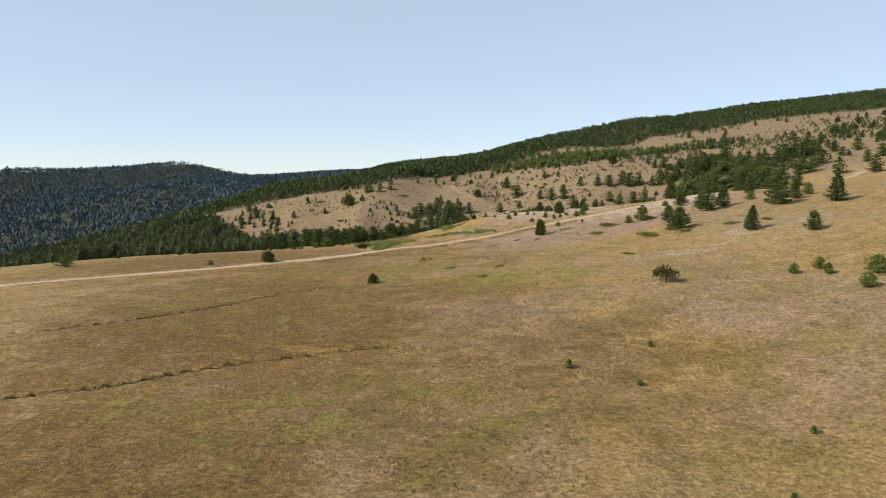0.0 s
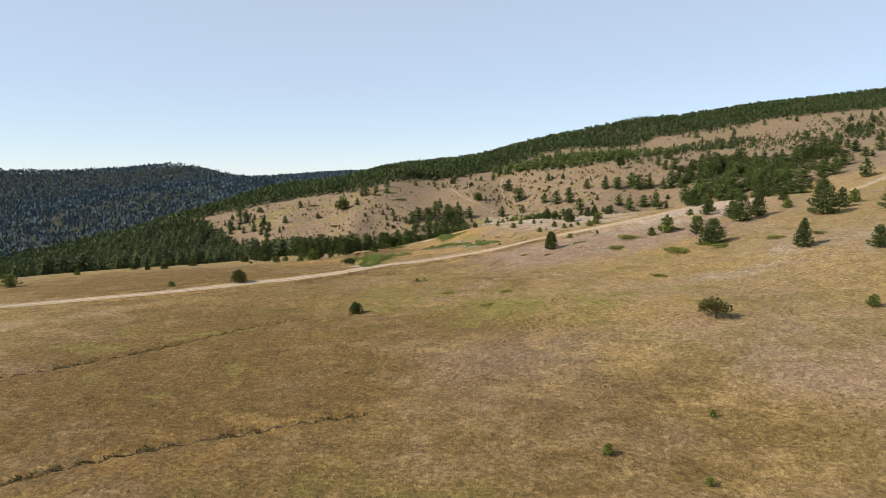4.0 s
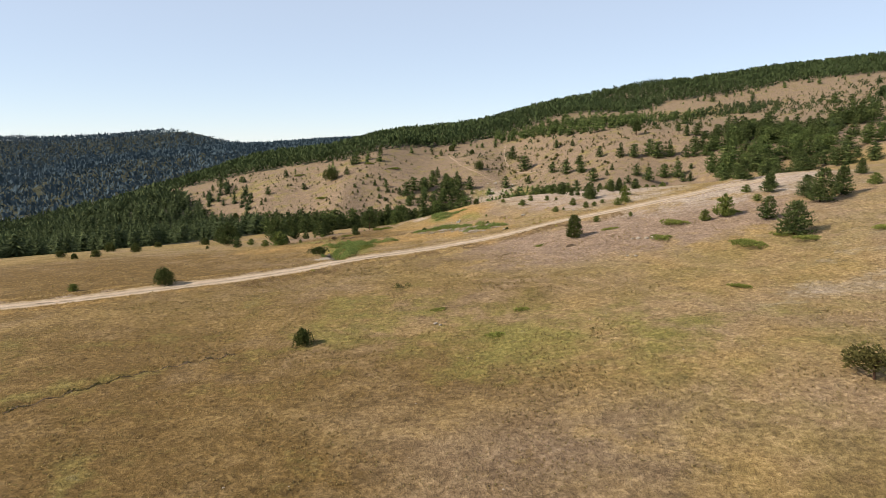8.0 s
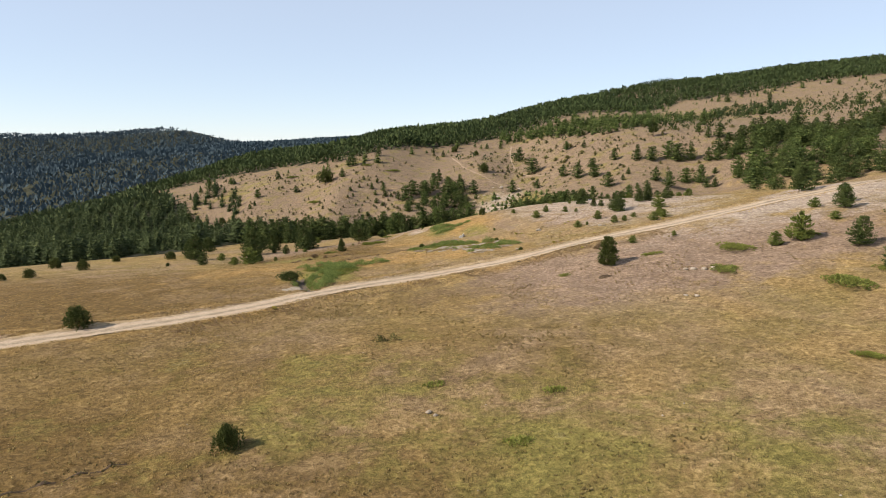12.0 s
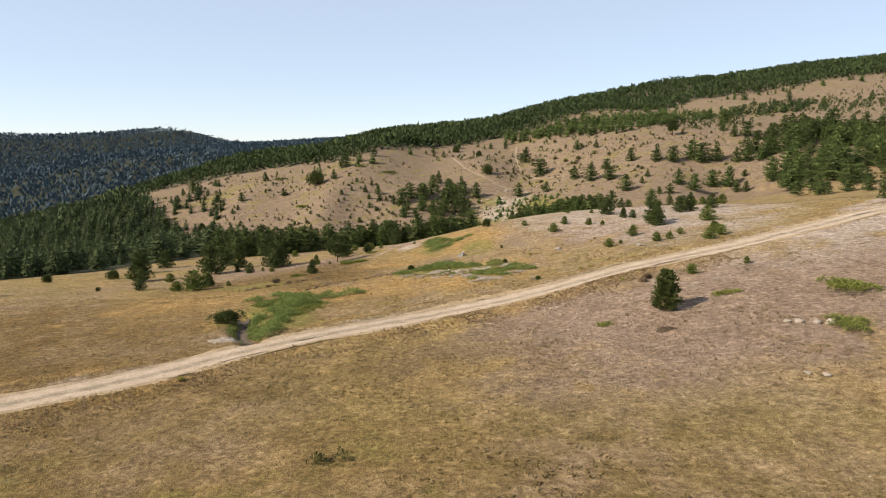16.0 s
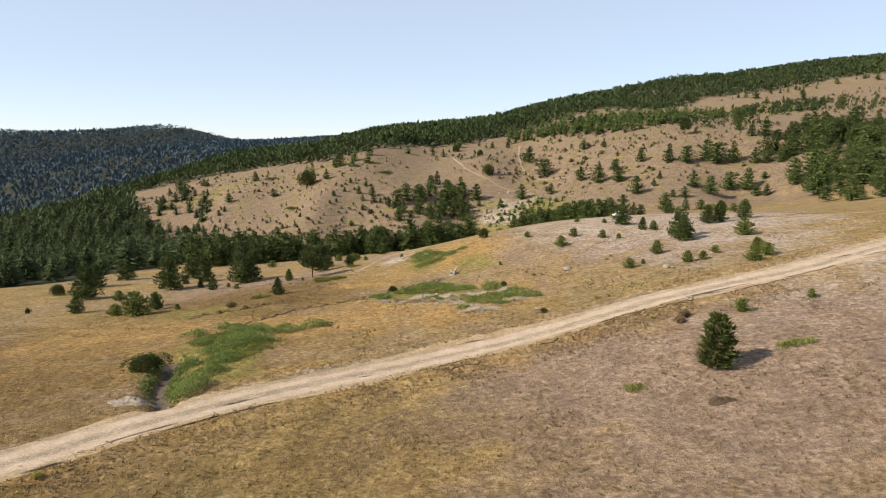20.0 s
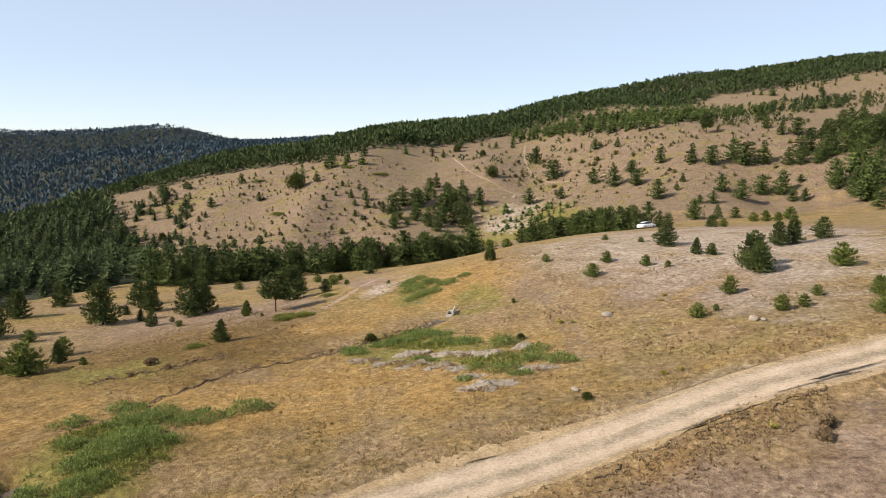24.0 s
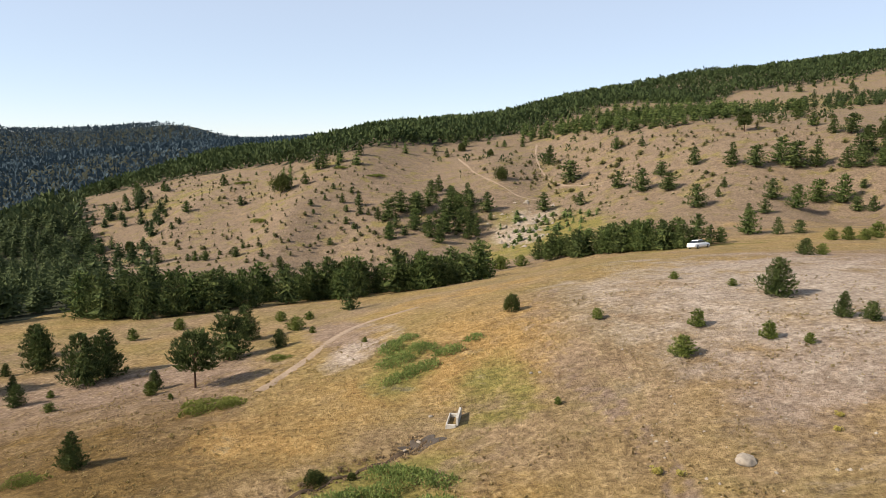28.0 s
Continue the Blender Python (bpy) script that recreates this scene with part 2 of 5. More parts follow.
mound(285, 612, -17.953)
mound(-91, 356, 31.607)
mound(-117, 357, 20.762)
mound(42, 218, 22.493)
mound(119, 346, 36.346)
mound(-210, 497, -24.499)
mound(-16, 262, -20.221)
mound(27, 361, 31.940)
mound(-41, 358, -221.645)
mound(-20, 366, 43.207)
mound(3, 360, -149.043)
mound(8, 368, 44.507)
mound(83, 348, -675.096)
mound(83, 321, 114.135)
mound(-185, 468, 78.959)
mound(-381, 877, -88.887)
mound(-122, 491, -62.077)
mound(186, 906, -341.959)
mound(-58, 386, 499.350)
mound(-51, 390, -213.569)
mound(-32, 376, 105.353)
mound(-67, 366, -170.778)
mound(-94, 374, -27.783)
mound(-115, 397, -206.217)
mound(-104, 416, 407.800)
mound(-115, 424, -239.110)
mound(-151, 467, -114.746)
mound(-130, 457, 223.641)
mound(-48, 460, 101.720)
mound(-19, 455, -77.138)
mound(19, 499, -14.425)
mound(42, 447, 108.132)
mound(65, 389, -16.490)
mound(73, 384, 73.313)
mound(20, 400, -126.156)
mound(56, 356, 26.157)
mound(97, 416, 104.455)
mound(107, 407, 127.992)
mound(116, 403, 128.145)
mound(78, 352, 456.208)
mound(60, 331, -43.962)
mound(238, 600, -100.835)
mound(60, 270, 1.208)
mound(85, 262, 1.662)
mound(110, 230, -1.786)
mound(-30, 290, 24.477)
mound(-60, 285, -11.207)
mound(0, 300, 8.894)
mound(-100, 300, 17.098)
mound(-160, 360, 2.619)
mound(-250, 420, -2.406)
mound(-330, 560, -30.191)
mound(20, 275, 21.999)
mound(0, -60, 2.817)
mound(0, 30, 3.770)
mound(80, 30, 4.148)
mound(150, 100, -8.830)
mound(200, 200, 10.556)
mound(300, 300, -1.459)
mound(300, 50, 1.211)
mound(-100, 100, 1.861)
mound(-150, 180, 2.780)
mound(-250, 200, 15.107)
mound(-100, 215, 7.136)
mound(-60, 60, 5.965)
mound(200, 420, 23.983)
mound(400, 500, 25.637)
mound(-400, 300, -4.104)
mound(-300, 50, -5.607)
mound(130, 300, -17.204)
mound(-600, 700, 2.875)
mound(-900, 900, -98.800)
mound(-949, 1400, 244.274)
mound(-1424, 2100, 47.764)
mound(-832, 1400, 4.045)
mound(-1248, 2100, 11.695)
mound(-741, 1450, -372.835)
mound(-1111, 2175, -277.566)
mound(-654, 1500, -190.568)
mound(-981, 2250, -539.816)
mound(-792, 1950, 905.427)
mound(-1188, 2925, 138.063)
mound(-727, 1950, 437.022)
mound(-1091, 2925, 77.002)
mound(-654, 1900, 504.273)
mound(-981, 2850, 181.731)
mound(-561, 1800, -28.393)
mound(-842, 2700, -128.364)
mound(-434, 1500, -26.203)
mound(-651, 2250, -1498.967)
mound(-405, 1900, 10.320)
mound(-547, 2565, 520.013)
mound(-656, 1000, 20.277)
mound(-543, 950, -98.922)
mound(-487, 1000, 248.253)
mound(-160, 610, 72.380)
mound(-216, 824, 38.047)
mound(-116, 640, -28.459)
mound(-156, 864, -51.395)
mound(-65, 660, 3.164)
mound(-88, 891, 4.240)
mound(-24, 690, 20.191)
mound(-32, 932, -10.203)
mound(47, 760, 19.164)
mound(64, 1026, -40.674)
mound(113, 800, 156.453)
mound(153, 1080, 3.625)
mound(188, 850, 430.083)
mound(253, 1148, -9.754)
mound(270, 900, 15.043)
mound(364, 1215, -49.345)
mound(340, 900, 58.317)
mound(458, 1215, -11.963)
mound(409, 900, 61.498)
mound(553, 1215, -25.267)
mound(479, 900, 31.152)
mound(646, 1215, -11.041)
mound(526, 900, 67.346)
mound(710, 1215, 15.491)
mound(279, 740, 27.374)
mound(337, 740, -14.611)
mound(394, 740, 20.748)
mound(433, 740, -146.119)
mound(3000, 3000, -5.002)
mound(0, 3500, -18.050)
mound(-3500, 3500, -11.778)
mound(-3000, 800, 11.767)
mound(3000, 500, 4.363)
mound(0, -500, -2.008)
mound(-2500, -400, 1.113)
mound(2500, -400, -1.159)
TILT = (44.045, 10.437, -6.577)
MOUNDS = np.array(MOUNDS)


# broad swells along the skyline: across, deep, rise
SWELLS = ((150, 420, 30, 26, 2.5), (74, 208, 20, 18, 1.25), (98, 234, 22, 22, 1.5), (150, 835, 30, 55, 8.5), (205, 835, 28, 50, 2.0), (330, 860, 90, 90, 2.2), (500, 870, 130, 110, 5.5), (620, 870, 120, 110, 3.0), (-975, 1440, 70, 200, 11.0), (-815, 1720, 45, 140, -7.0), (-765, 1800, 40, 120, -6.0))


def smooth_land(x, y):
    """Height of the smooth land."""
    a, b = bent(x, y)
    shape = a.shape
    a, b = a.ravel(), b.ravel()
    out = TILT[0] + TILT[1] * a + TILT[2] * b
    for i in range(0, len(a), 20000):
        s = slice(i, i + 20000)
        r2 = (a[s, None] - MOUNDS[:, 0]) ** 2 + (b[s, None] - MOUNDS[:, 1]) ** 2
        out[s] += (0.5 * r2 * np.log(r2 + 1e-12)) @ MOUNDS[:, 2]
    x, y = np.asarray(x, float).ravel(), np.asarray(y, float).ravel()
    for cx, cy, rx, ry, rise in SWELLS:
        out += rise * np.exp(-((x - cx) / rx) ** 2 - ((y - cy) / ry) ** 2)
    return out.reshape(shape)


def along(points, step=1.0):
    """A smooth line through the points, in even steps."""
    p = np.array(points, float)
    q = np.vstack([2 * p[0] - p[1], p, 2 * p[-1] - p[-2]])
    out = []
    for i in range(1, len(q) - 2):
        n = max(2, int(np.hypot(*(q[i + 1] - q[i])) / step))
        for k in np.arange(n) / n:
            out.append(0.5 * (2 * q[i] + (q[i + 1] - q[i - 1]) * k + (2 * q[i - 1] - 5 * q[i] + 4 * q[i + 1] - q[i + 2]) * k ** 2
                              + (3 * q[i] - q[i - 1] - 3 * q[i + 1] + q[i + 2]) * k ** 3))
    return np.array(out + [p[-1]])


def away(x, y, line):
    """Distance to a line in the plan."""
    x, y = np.asarray(x, float), np.asarray(y, float)
    out = np.full(x.shape, 1e9)
    ok = (x > line[:, 0].min() - 30) & (x < line[:, 0].max() + 30) & (y > line[:, 1].min() - 30) & (y < line[:, 1].max() + 30)
    if ok.any():
        a, b = x[ok], y[ok]
        best = np.full(a.shape, 1e9)
        for i in range(0, len(line), 2):
            best = np.minimum(best, (a - line[i, 0]) ** 2 + (b - line[i, 1]) ** 2)
        out[ok] = np.sqrt(best)
    return out


ROAD = along([(-190, 112), (-130, 120), (-90, 129.5), (-60, 140.5), (-48, 146.8), (-33, 156), (-26.5, 160.6), (-19.8, 167), (-9, 174.4),
              (4.7, 181.2), (15.7, 186.4), (21.5, 188.6), (33, 191.8), (37.4, 193.7), (42, 195.6), (47.3, 198), (52.9, 200.6), (57.9, 202), (63, 203.4), (69.4, 207), (77.5, 213.9), (87.6, 224), (102, 240), (125, 262), (170, 300)])
DITCH_A = along([(-58, 56), (-41, 64), (-35, 67), (-26, 74), (-15, 80.5), (-9, 83)])
DITCH_B = along([(-70, 84), (-54, 90), (-43, 99), (-32, 113), (-22, 122)])
BROOK = along([(-24, 196), (-22.4, 198.7), (-21.3, 200.6), (-20.2, 202.7), (-18.3, 204.5), (-14.8, 206.6), (-11.3, 208.7), (-7.6, 211.6), (-5.2, 213.4), (-2.9, 215.6)])
RUNNEL = along([(-32, 202), (-29.9, 203.6), (-27.7, 204.9), (-25.9, 206.4), (-23.9, 208.2), (-21.5, 208.6)])
BANK = along([(-12, 204.6), (-9.6, 203.7), (-7.3, 202.8), (-5.1, 201.6), (-3, 200.2), (-1, 198.7)])
GULLY = along([(-21, 169.6), (-22.6, 172.5), (-23.8, 175.3), (-24.6, 179), (-26, 182.5)], 0.6)
WHEELS = along([(9.8, 198), (9.8, 203), (9.3, 210), (8.3, 216), (6.4, 222), (4.9, 228), (5.2, 236), (7.5, 246)])
TRACK = along([(-17.5, 228), (-15.6, 237), (-14.5, 245), (-12.5, 251), (-7, 256)])


def lumps(x, y, seed):
    """Smooth random bumps between 0 and 1, about 1 apart."""
    i, j = np.floor(x), np.floor(y)
    u, v = x - i, y - j
    u, v = u * u * (3 - 2 * u), v * v * (3 - 2 * v)
    i, j = i.astype(np.int64), j.astype(np.int64)

    def at(a, b):
        h = (a * 374761393 + b * 668265263 + seed * 974711) & 0x7FFFFFFF
        h = ((h ^ (h >> 13)) * 1274126177) & 0x7FFFFFFF
        return ((h ^ (h >> 16)) & 0xFFFF) / 65535

    return (at(i, j) * (1 - u) + at(i + 1, j) * u) * (1 - v) + (at(i, j + 1) * (1 - u) + at(i + 1, j + 1) * u) * v


def tussocks(x, y):
    """Grass hummocks of half a metre, higher in some patches."""
    patch = 0.35 + 0.9 * lumps(x / 9, y / 9, 4)
    return patch * (0.15 * lumps(x / 1.25 + 0.6 * y / 1.25, y / 1.0, 1) + 0.12 * lumps(x / 0.62, y / 0.55 + 0.3 * x, 2)) + 0.5 * (lumps(x / 14, y / 14, 5) - 0.5)


def land(x, y):
    """Height of the land with the road's bench, ditches and small swells."""
    x, y = np.asarray(x, float), np.asarray(y, float)
    z = smooth_land(x, y)
    near = np.exp(-((x - 2) / 75) ** 4 - ((y - 148) / 112) ** 4)
    r = away(x, y, ROAD)
    z = z + near * (1 - 0.9 * np.exp(-(r / 2.7) ** 4)) * (tussocks(x, y) - 0.2)
    z = z + np.where(y > 300, 1.0, 0.4) * (lumps(x / 38, y / 38, 6) - 0.5) * np.clip((y - 230) / 80, 0, 1) + np.clip((y - 320) / 40, 0, 1) * 0.55 * (lumps(x / 11, y / 11, 7) - 0.5)
    for line, deep, wide in ((DITCH_A, 0.45, 1.0), (DITCH_B, 0.4, 1.0), (BROOK, 0.45, 1.1), (RUNNEL, 0.3, 1.0), (BANK, -0.35, 0.7), (GULLY, 1.3, 0.9)):
        z = z - deep * np.exp(-(away(x, y, line) / wide) ** 2)
    z = z - 0.14 * np.exp(-(r / 2.6) ** 4) + 0.18 * np.exp(-((r - 3.6) / 0.9) ** 2)
    return z


def spot(x, y):
    return float(land(np.array([x]), np.array([y]))[0])


def inside(px, py, poly):
    q = np.array(poly, float)
    out = np.zeros(np.shape(px), bool)
    for (x0, y0), (x1, y1) in zip(q, np.roll(q, -1, 0)):
        hit = ((y0 > py) != (y1 > py)) & (px < (x1 - x0) * (py - y0) / (y1 - y0 + 1e-12) + x0)
        out ^= hit
    return out


# outlines of the woods in the plan
HILL_WOOD = [(0, 515), (28, 530), (57, 546), (121, 618), (174, 672), (227, 668), (280, 686), (430, 690), (700, 760), (760, 1060), (300, 1010), (150, 960), (40, 860), (-60, 760), (-90, 640), (-70, 560), (-38, 495)]
RIDGE_WOOD = [(-340, 705), (-184, 492), (-152, 489), (-116, 487), (-98, 478), (-65, 455), (-56, 458), (-48, 464), (-38, 490), (-30, 506), (0, 515), (-40, 560), (-90, 640), (-120, 700), (-330, 800)]
VALLEY_EDGE = [(-70, 330), (-97, 336), (-110, 352), (-127, 386), (-134, 407), (-150, 428), (-240, 440), (-225, 330), (-195, 236), (-130, 230), (-86, 256), (-72, 300)]
VALLEY_WOOD = [(-70, 330), (-97, 336), (-110, 352), (-127, 386), (-134, 407), (-150, 428), (-165, 455), (-190, 490), (-340, 705), (-430, 640), (-400, 480), (-300, 340), (-190, 240), (-130, 232), (-86, 256), (-72, 300)]
FAR_WOOD = [(-1900, 620), (-900, 460), (-430, 480), (-400, 640), (-340, 705), (-330, 800), (-260, 1000), (-180, 1300), (100, 2100), (-500, 2100), (-620, 2000), (-780, 2000), (-2100, 1850)]


BARE_BAND = [(122, 418), (147, 400), (166, 384), (188, 412), (186, 470), (175, 505), (155, 500), (130, 440)]
BALD = (-680, 1940, 230, 170)


def blob(x, y, cx, cy, rx, ry, turn=0.0):
    c, s = math.cos(radians(turn)), math.sin(radians(turn))
    u, v = ((x - cx) * c + (y - cy) * s) / rx, (-(x - cx) * s + (y - cy) * c) / ry
    return np.exp(-(u * u + v * v) ** 1.5)


def zones(x, y):
    """Where the ground is gold, green, bare or stony."""
    r = away(x, y, ROAD)
    gold = np.maximum.reduce([0.85 * blob(x, y, -4, 200, 16, 16), 0.85 * blob(x, y, -14, 196, 16, 9, 20), 0.9 * blob(x, y, 1, 232, 8, 17), 0.75 * blob(x, y, -12, 220, 8, 10), 0.8 * blob(x, y, -2, 262, 14, 9),
                              0.55 * np.exp(-((r - 4.4) / 1.8) ** 2), 0.75 * blob(x, y, -34, 190, 16, 16), 0.5 * blob(x, y, -24, 72, 22, 8, 30)])
    green = np.maximum.reduce([0.55 * blob(x, y, -6, 128, 16, 20, 20), 0.65 * blob(x, y, 12, 118, 22, 12), blob(x, y, -3, 204, 9, 5, -20), 0.9 * blob(x, y, -22, 183, 6, 12, 10),
                               0.85 * blob(x, y, -6, 230, 3, 7), 0.75 * blob(x, y, 1.6, 221, 3.5, 8), 0.9 * blob(x, y, -5, 210, 7, 4), 0.95 * blob(x, y, 18, 360, 22, 26), 0.5 * blob(x, y, -70, 440, 30, 18, 30), 0.45 * blob(x, y, -12, 60, 30, 14), 0.3 * blob(x, y, -30, 110, 22, 40), 0.33 * (1 / (1 + np.exp(-(y - 335) / 8))), 0.55 * blob(x, y, -30, 205, 12, 6),
                               0.7 * blob(x, y, 12, 385, 16, 10), 0.6 * blob(x, y, -118, 440, 30, 14, 30), 0.8 * blob(x, y, 32, 300, 30, 4, 10), 0.5 * blob(x, y, 60, 500, 60, 20), 0.55 * blob(x, y, 150, 560, 140, 70, 30), 0.45 * blob(x, y, -45, 112, 12, 14)])
    soil = np.maximum.reduce([0.95 * blob(x, y, -32, 232, 16, 14), 0.9 * blob(x, y, 30, 170, 36, 18, 10), 0.75 * blob(x, y, 24, 216, 14, 14), 0.7 * blob(x, y, 40, 250, 22, 26),
                              0.6 * blob(x, y, 10, 158, 18, 10), 0.55 * blob(x, y, 2, 98, 16, 24, 30), 0.9 * blob(x, y, -14, 246, 4, 14, 20), 0.8 * np.exp(-((away(x, y, WHEELS) - 0.75) / 0.35) ** 2), 0.75 * blob(x, y, -30, 222, 18, 16)])
    stony = np.maximum.reduce([0.85 * blob(x, y, 11, 369, 9, 14, 20), 0.6 * blob(x, y, 26, 216, 9, 9), 1.1 * blob(x, y, 58, 196, 24, 8, 22), 0.9 * blob(x, y, 60, 206, 18, 6, 25), 0.85 * blob(x, y, 32, 234, 26, 36, 10), 0.55 * blob(x, y, 50, 186, 34, 12, 12), 0.35 * blob(x, y, 24, 178, 14, 5, 10), 0.4 * blob(x, y, 60, 136, 24, 14, 10), 0.6 * blob(x, y, 40, 186, 12, 5, 20), 0.85 * blob(x, y, 17, 384, 8, 9, 30), 0.65 * blob(x, y, -10, 243, 3, 9, 15), 0.85 * blob(x, y, -11.3, 236.5, 2.6, 6.5, -8),
                               0.5 * blob(x, y, 46, 128, 26, 5, 8), 0.62 * np.exp(-(r / 3.4) ** 4)])
    # brown grass, painted darker mostly on the left for the light fall-off
    dim_rust = np.maximum.reduce([0.85 * blob(x, y, -28, 52, 26, 18), 0.8 * blob(x, y, -34, 160, 22, 20), 0.8 * blob(x, y, -8, 112, 24, 16), 0.6 * blob(x, y, -22, 188, 16, 14), 0.62 * blob(x, y, -14, 136, 32, 16), 1.0 * blob(x, y, -30, 96, 30, 50, 10), 0.6 * blob(x, y, 4, 76, 34, 22), 0.75 * blob(x, y, -6, 60, 7, 16, 35), 0.95 * blob(x, y, -62, 162, 40, 38), 0.9 * blob(x, y, -28, 212, 18, 18), 0.8 * blob(x, y, -40, 182, 24, 24), 0.2 * blob(x, y, -14, 148, 24, 14), 0.4 * blob(x, y, -6, 160, 16, 10)])
    # darker ground inside the wood outlines, less of it over BALD
    dark_ground = np.zeros(np.shape(x))
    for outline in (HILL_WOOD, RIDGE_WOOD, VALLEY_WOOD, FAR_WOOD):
        dark_ground = np.maximum(dark_ground, inside(x, y, outline) * (0.5 if outline in (HILL_WOOD, RIDGE_WOOD) else 1.6))
    dark_ground = dark_ground * (1 - np.clip(2 * blob(x, y, *BALD), 0, 0.55))
    return {"hill": 0.85 / (1 + np.exp(-(y - 322) / 8)), "gold": gold * 0.8, "dim_rust": dim_rust, "green": green, "soil": soil, "stony": stony, "dark_ground": dark_ground}


def add_zones(me, x, y):
    for name, v in zones(x, y).items():
        me.attributes.new(name, "FLOAT", "POINT").data.foreach_set("value", np.ascontiguousarray(v, np.float32))


def mesh_of(name, verts, faces, material, smooth=False):
    """A mesh from arrays; faces all with the same number of corners."""
    me = bpy.data.meshes.new(name)
    verts, faces = np.asarray(verts, np.float32), np.asarray(faces, np.int32)
    k = faces.shape[1]
    me.vertices.add(len(verts))
    me.vertices.foreach_set("co", verts.ravel())
    me.loops.add(faces.size)
    me.loops.foreach_set("vertex_index", faces.ravel())
    me.polygons.add(len(faces))
    me.polygons.foreach_set("loop_start", np.arange(0, faces.size, k, dtype=np.int32))
    me.update(calc_edges=True)
    me.polygons.foreach_set("use_smooth", np.full(len(faces), smooth))
    me.materials.append(material)
    return me


def part(name, me, parent, label="", at=(0, 0, 0)):
    ob = new(name, me)
    ob.parent = parent
    ob.location = at
    return tagged(ob, label)


def steps(fine_from, fine_to, step, low, high, grow):
    """Grid lines: even in the middle, wider and wider outwards."""
    mid = list(np.arange(fine_from, fine_to + 0.01, step))
    d, v = step, mid[-1]
    while v < high:
        d *= grow
        v += d
        mid.append(v)
    d, v = step, mid[0]
    while v > low:
        d *= grow
        v -= d
        mid.insert(0, v)
    return np.array(mid)


def ground_sheet():
    xs, ys = steps(-38, 40, 0.56, -4500, 4500, 1.05), steps(54, 226, 0.56, -600, 4800, 1.032)
    X, Y = np.meshgrid(xs, ys)
    nx, ny = len(xs), len(ys)
    i = (np.arange(ny - 1)[:, None] * nx + np.arange(nx - 1)).ravel()
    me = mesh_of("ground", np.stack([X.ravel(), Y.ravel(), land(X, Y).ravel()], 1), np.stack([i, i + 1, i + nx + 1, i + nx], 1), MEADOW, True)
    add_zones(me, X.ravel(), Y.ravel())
    return tagged(new("ground", me), "dry grassy pasture and bare hillside", "ground", kind="structure")


ground_sheet()


def strip(name, line, offsets, lift, material, wobble, seed):
    """A band draped over the land along a line; offsets are its lines across."""
    rng = np.random.default_rng(seed)
    d = np.gradient(line, axis=0)
    d /= np.hypot(d[:, 0], d[:, 1])[:, None]
    side = np.stack([d[:, 1], -d[:, 0]], 1)
    n, m = len(line), len(offsets)
    s = np.arange(n)
    V = []
    for j, o in enumerate(offsets):
        edge = j in (0, m - 1)
        w = sum(wobble * rng.uniform(0.3, 1) * np.sin(s / rng.uniform(1.5, 9) + rng.uniform(0, 6)) for _ in range(5)) * (1 if edge else 0.25)
        P = line + side * (o + w)[:, None]
        V.append(np.stack([P[:, 0], P[:, 1], land(P[:, 0], P[:, 1]) + (lift if not edge else -0.03)], 1))
    V = np.array(V).transpose(1, 0, 2).reshape(-1, 3)
    i = (np.arange(n - 1)[:, None] * m + np.arange(m - 1)).ravel()
    me = mesh_of(name, V, np.stack([i, i + m, i + m + 1, i + 1], 1), material, True)
    me.attributes.new("across", "FLOAT", "POINT").data.foreach_set("value", np.tile(np.asarray(offsets, np.float32) - np.float32(np.mean(offsets)), n))
    return me


road = tagged(new("road", strip("road", ROAD, np.linspace(-2.3, 3.2, 23), 0.055, GRAVEL, 0.34, 1)), "pale dusty gravel track with two worn wheel lines", "road", kind="structure")
tagged(new("path", strip("path", TRACK, np.linspace(-0.6, 0.6, 5), 0.05, DIRT, 0.16, 4)), "faint dusty side track beside the spring", "path", kind="structure")

# jagged dark strips that paint the shadow under the track's eroded lip
LIPS = ([(7.1, 177.9), (7.9, 178.3), (8.7, 179.0)], [(10.5, 180.2), (11.1, 180.3), (11.6, 180.6)], [(12.9, 181.0), (13.5, 181.3), (14.8, 182.2), (15.6, 182.4), (16.6, 183.1)], [(17.8, 183.1), (19.2, 184.0), (20.4, 184.3), (21.5, 185.0)],
        [(-0.5, 174.2), (1.0, 174.9), (2.4, 175.4)])
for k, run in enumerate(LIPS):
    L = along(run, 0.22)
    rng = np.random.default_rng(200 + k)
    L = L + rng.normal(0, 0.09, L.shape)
    tagged(new("erosion_rill", strip("erosion_rill", L, np.array([-0.07, -0.03, 0.03, 0.07]), 0.04, SHADED_SOIL, 0.03, 200 + k)), "painted shade below the eroded lip of the track", "rill", kind="structure")


# ---------------------------------------------------------------- plants
def tufts(base, way, size, wide, rng, blades=3):
    """Spiky bunches: at each base a few slim blades that point about the given way."""
    n = len(base)
    V, k = [], 0
    for b in range(blades):
        w = way + rng.normal(0, 0.38, (n, 3))
        w /= np.linalg.norm(w, axis=1)[:, None]
        s = np.cross(w, rng.normal(0, 1, (n, 3)))
        s /= np.linalg.norm(s, axis=1)[:, None] + 1e-9
        L = (size * rng.uniform(0.65, 1.2, n))[:, None]
        h = (wide * rng.uniform(0.7, 1.2, n))[:, None]
        V.append(np.stack([base - s * h * 0.35, base + w * L * 0.5 + s * h * 0.6, base + w * L, base + w * L * 0.45 - s * h * 0.6], 1))
    V = np.stack(V, 1).reshape(-1, 3)
    i = np.arange(0, len(V), 4)
    return V, np.stack([i, i + 1, i + 2, i + 3], 1)


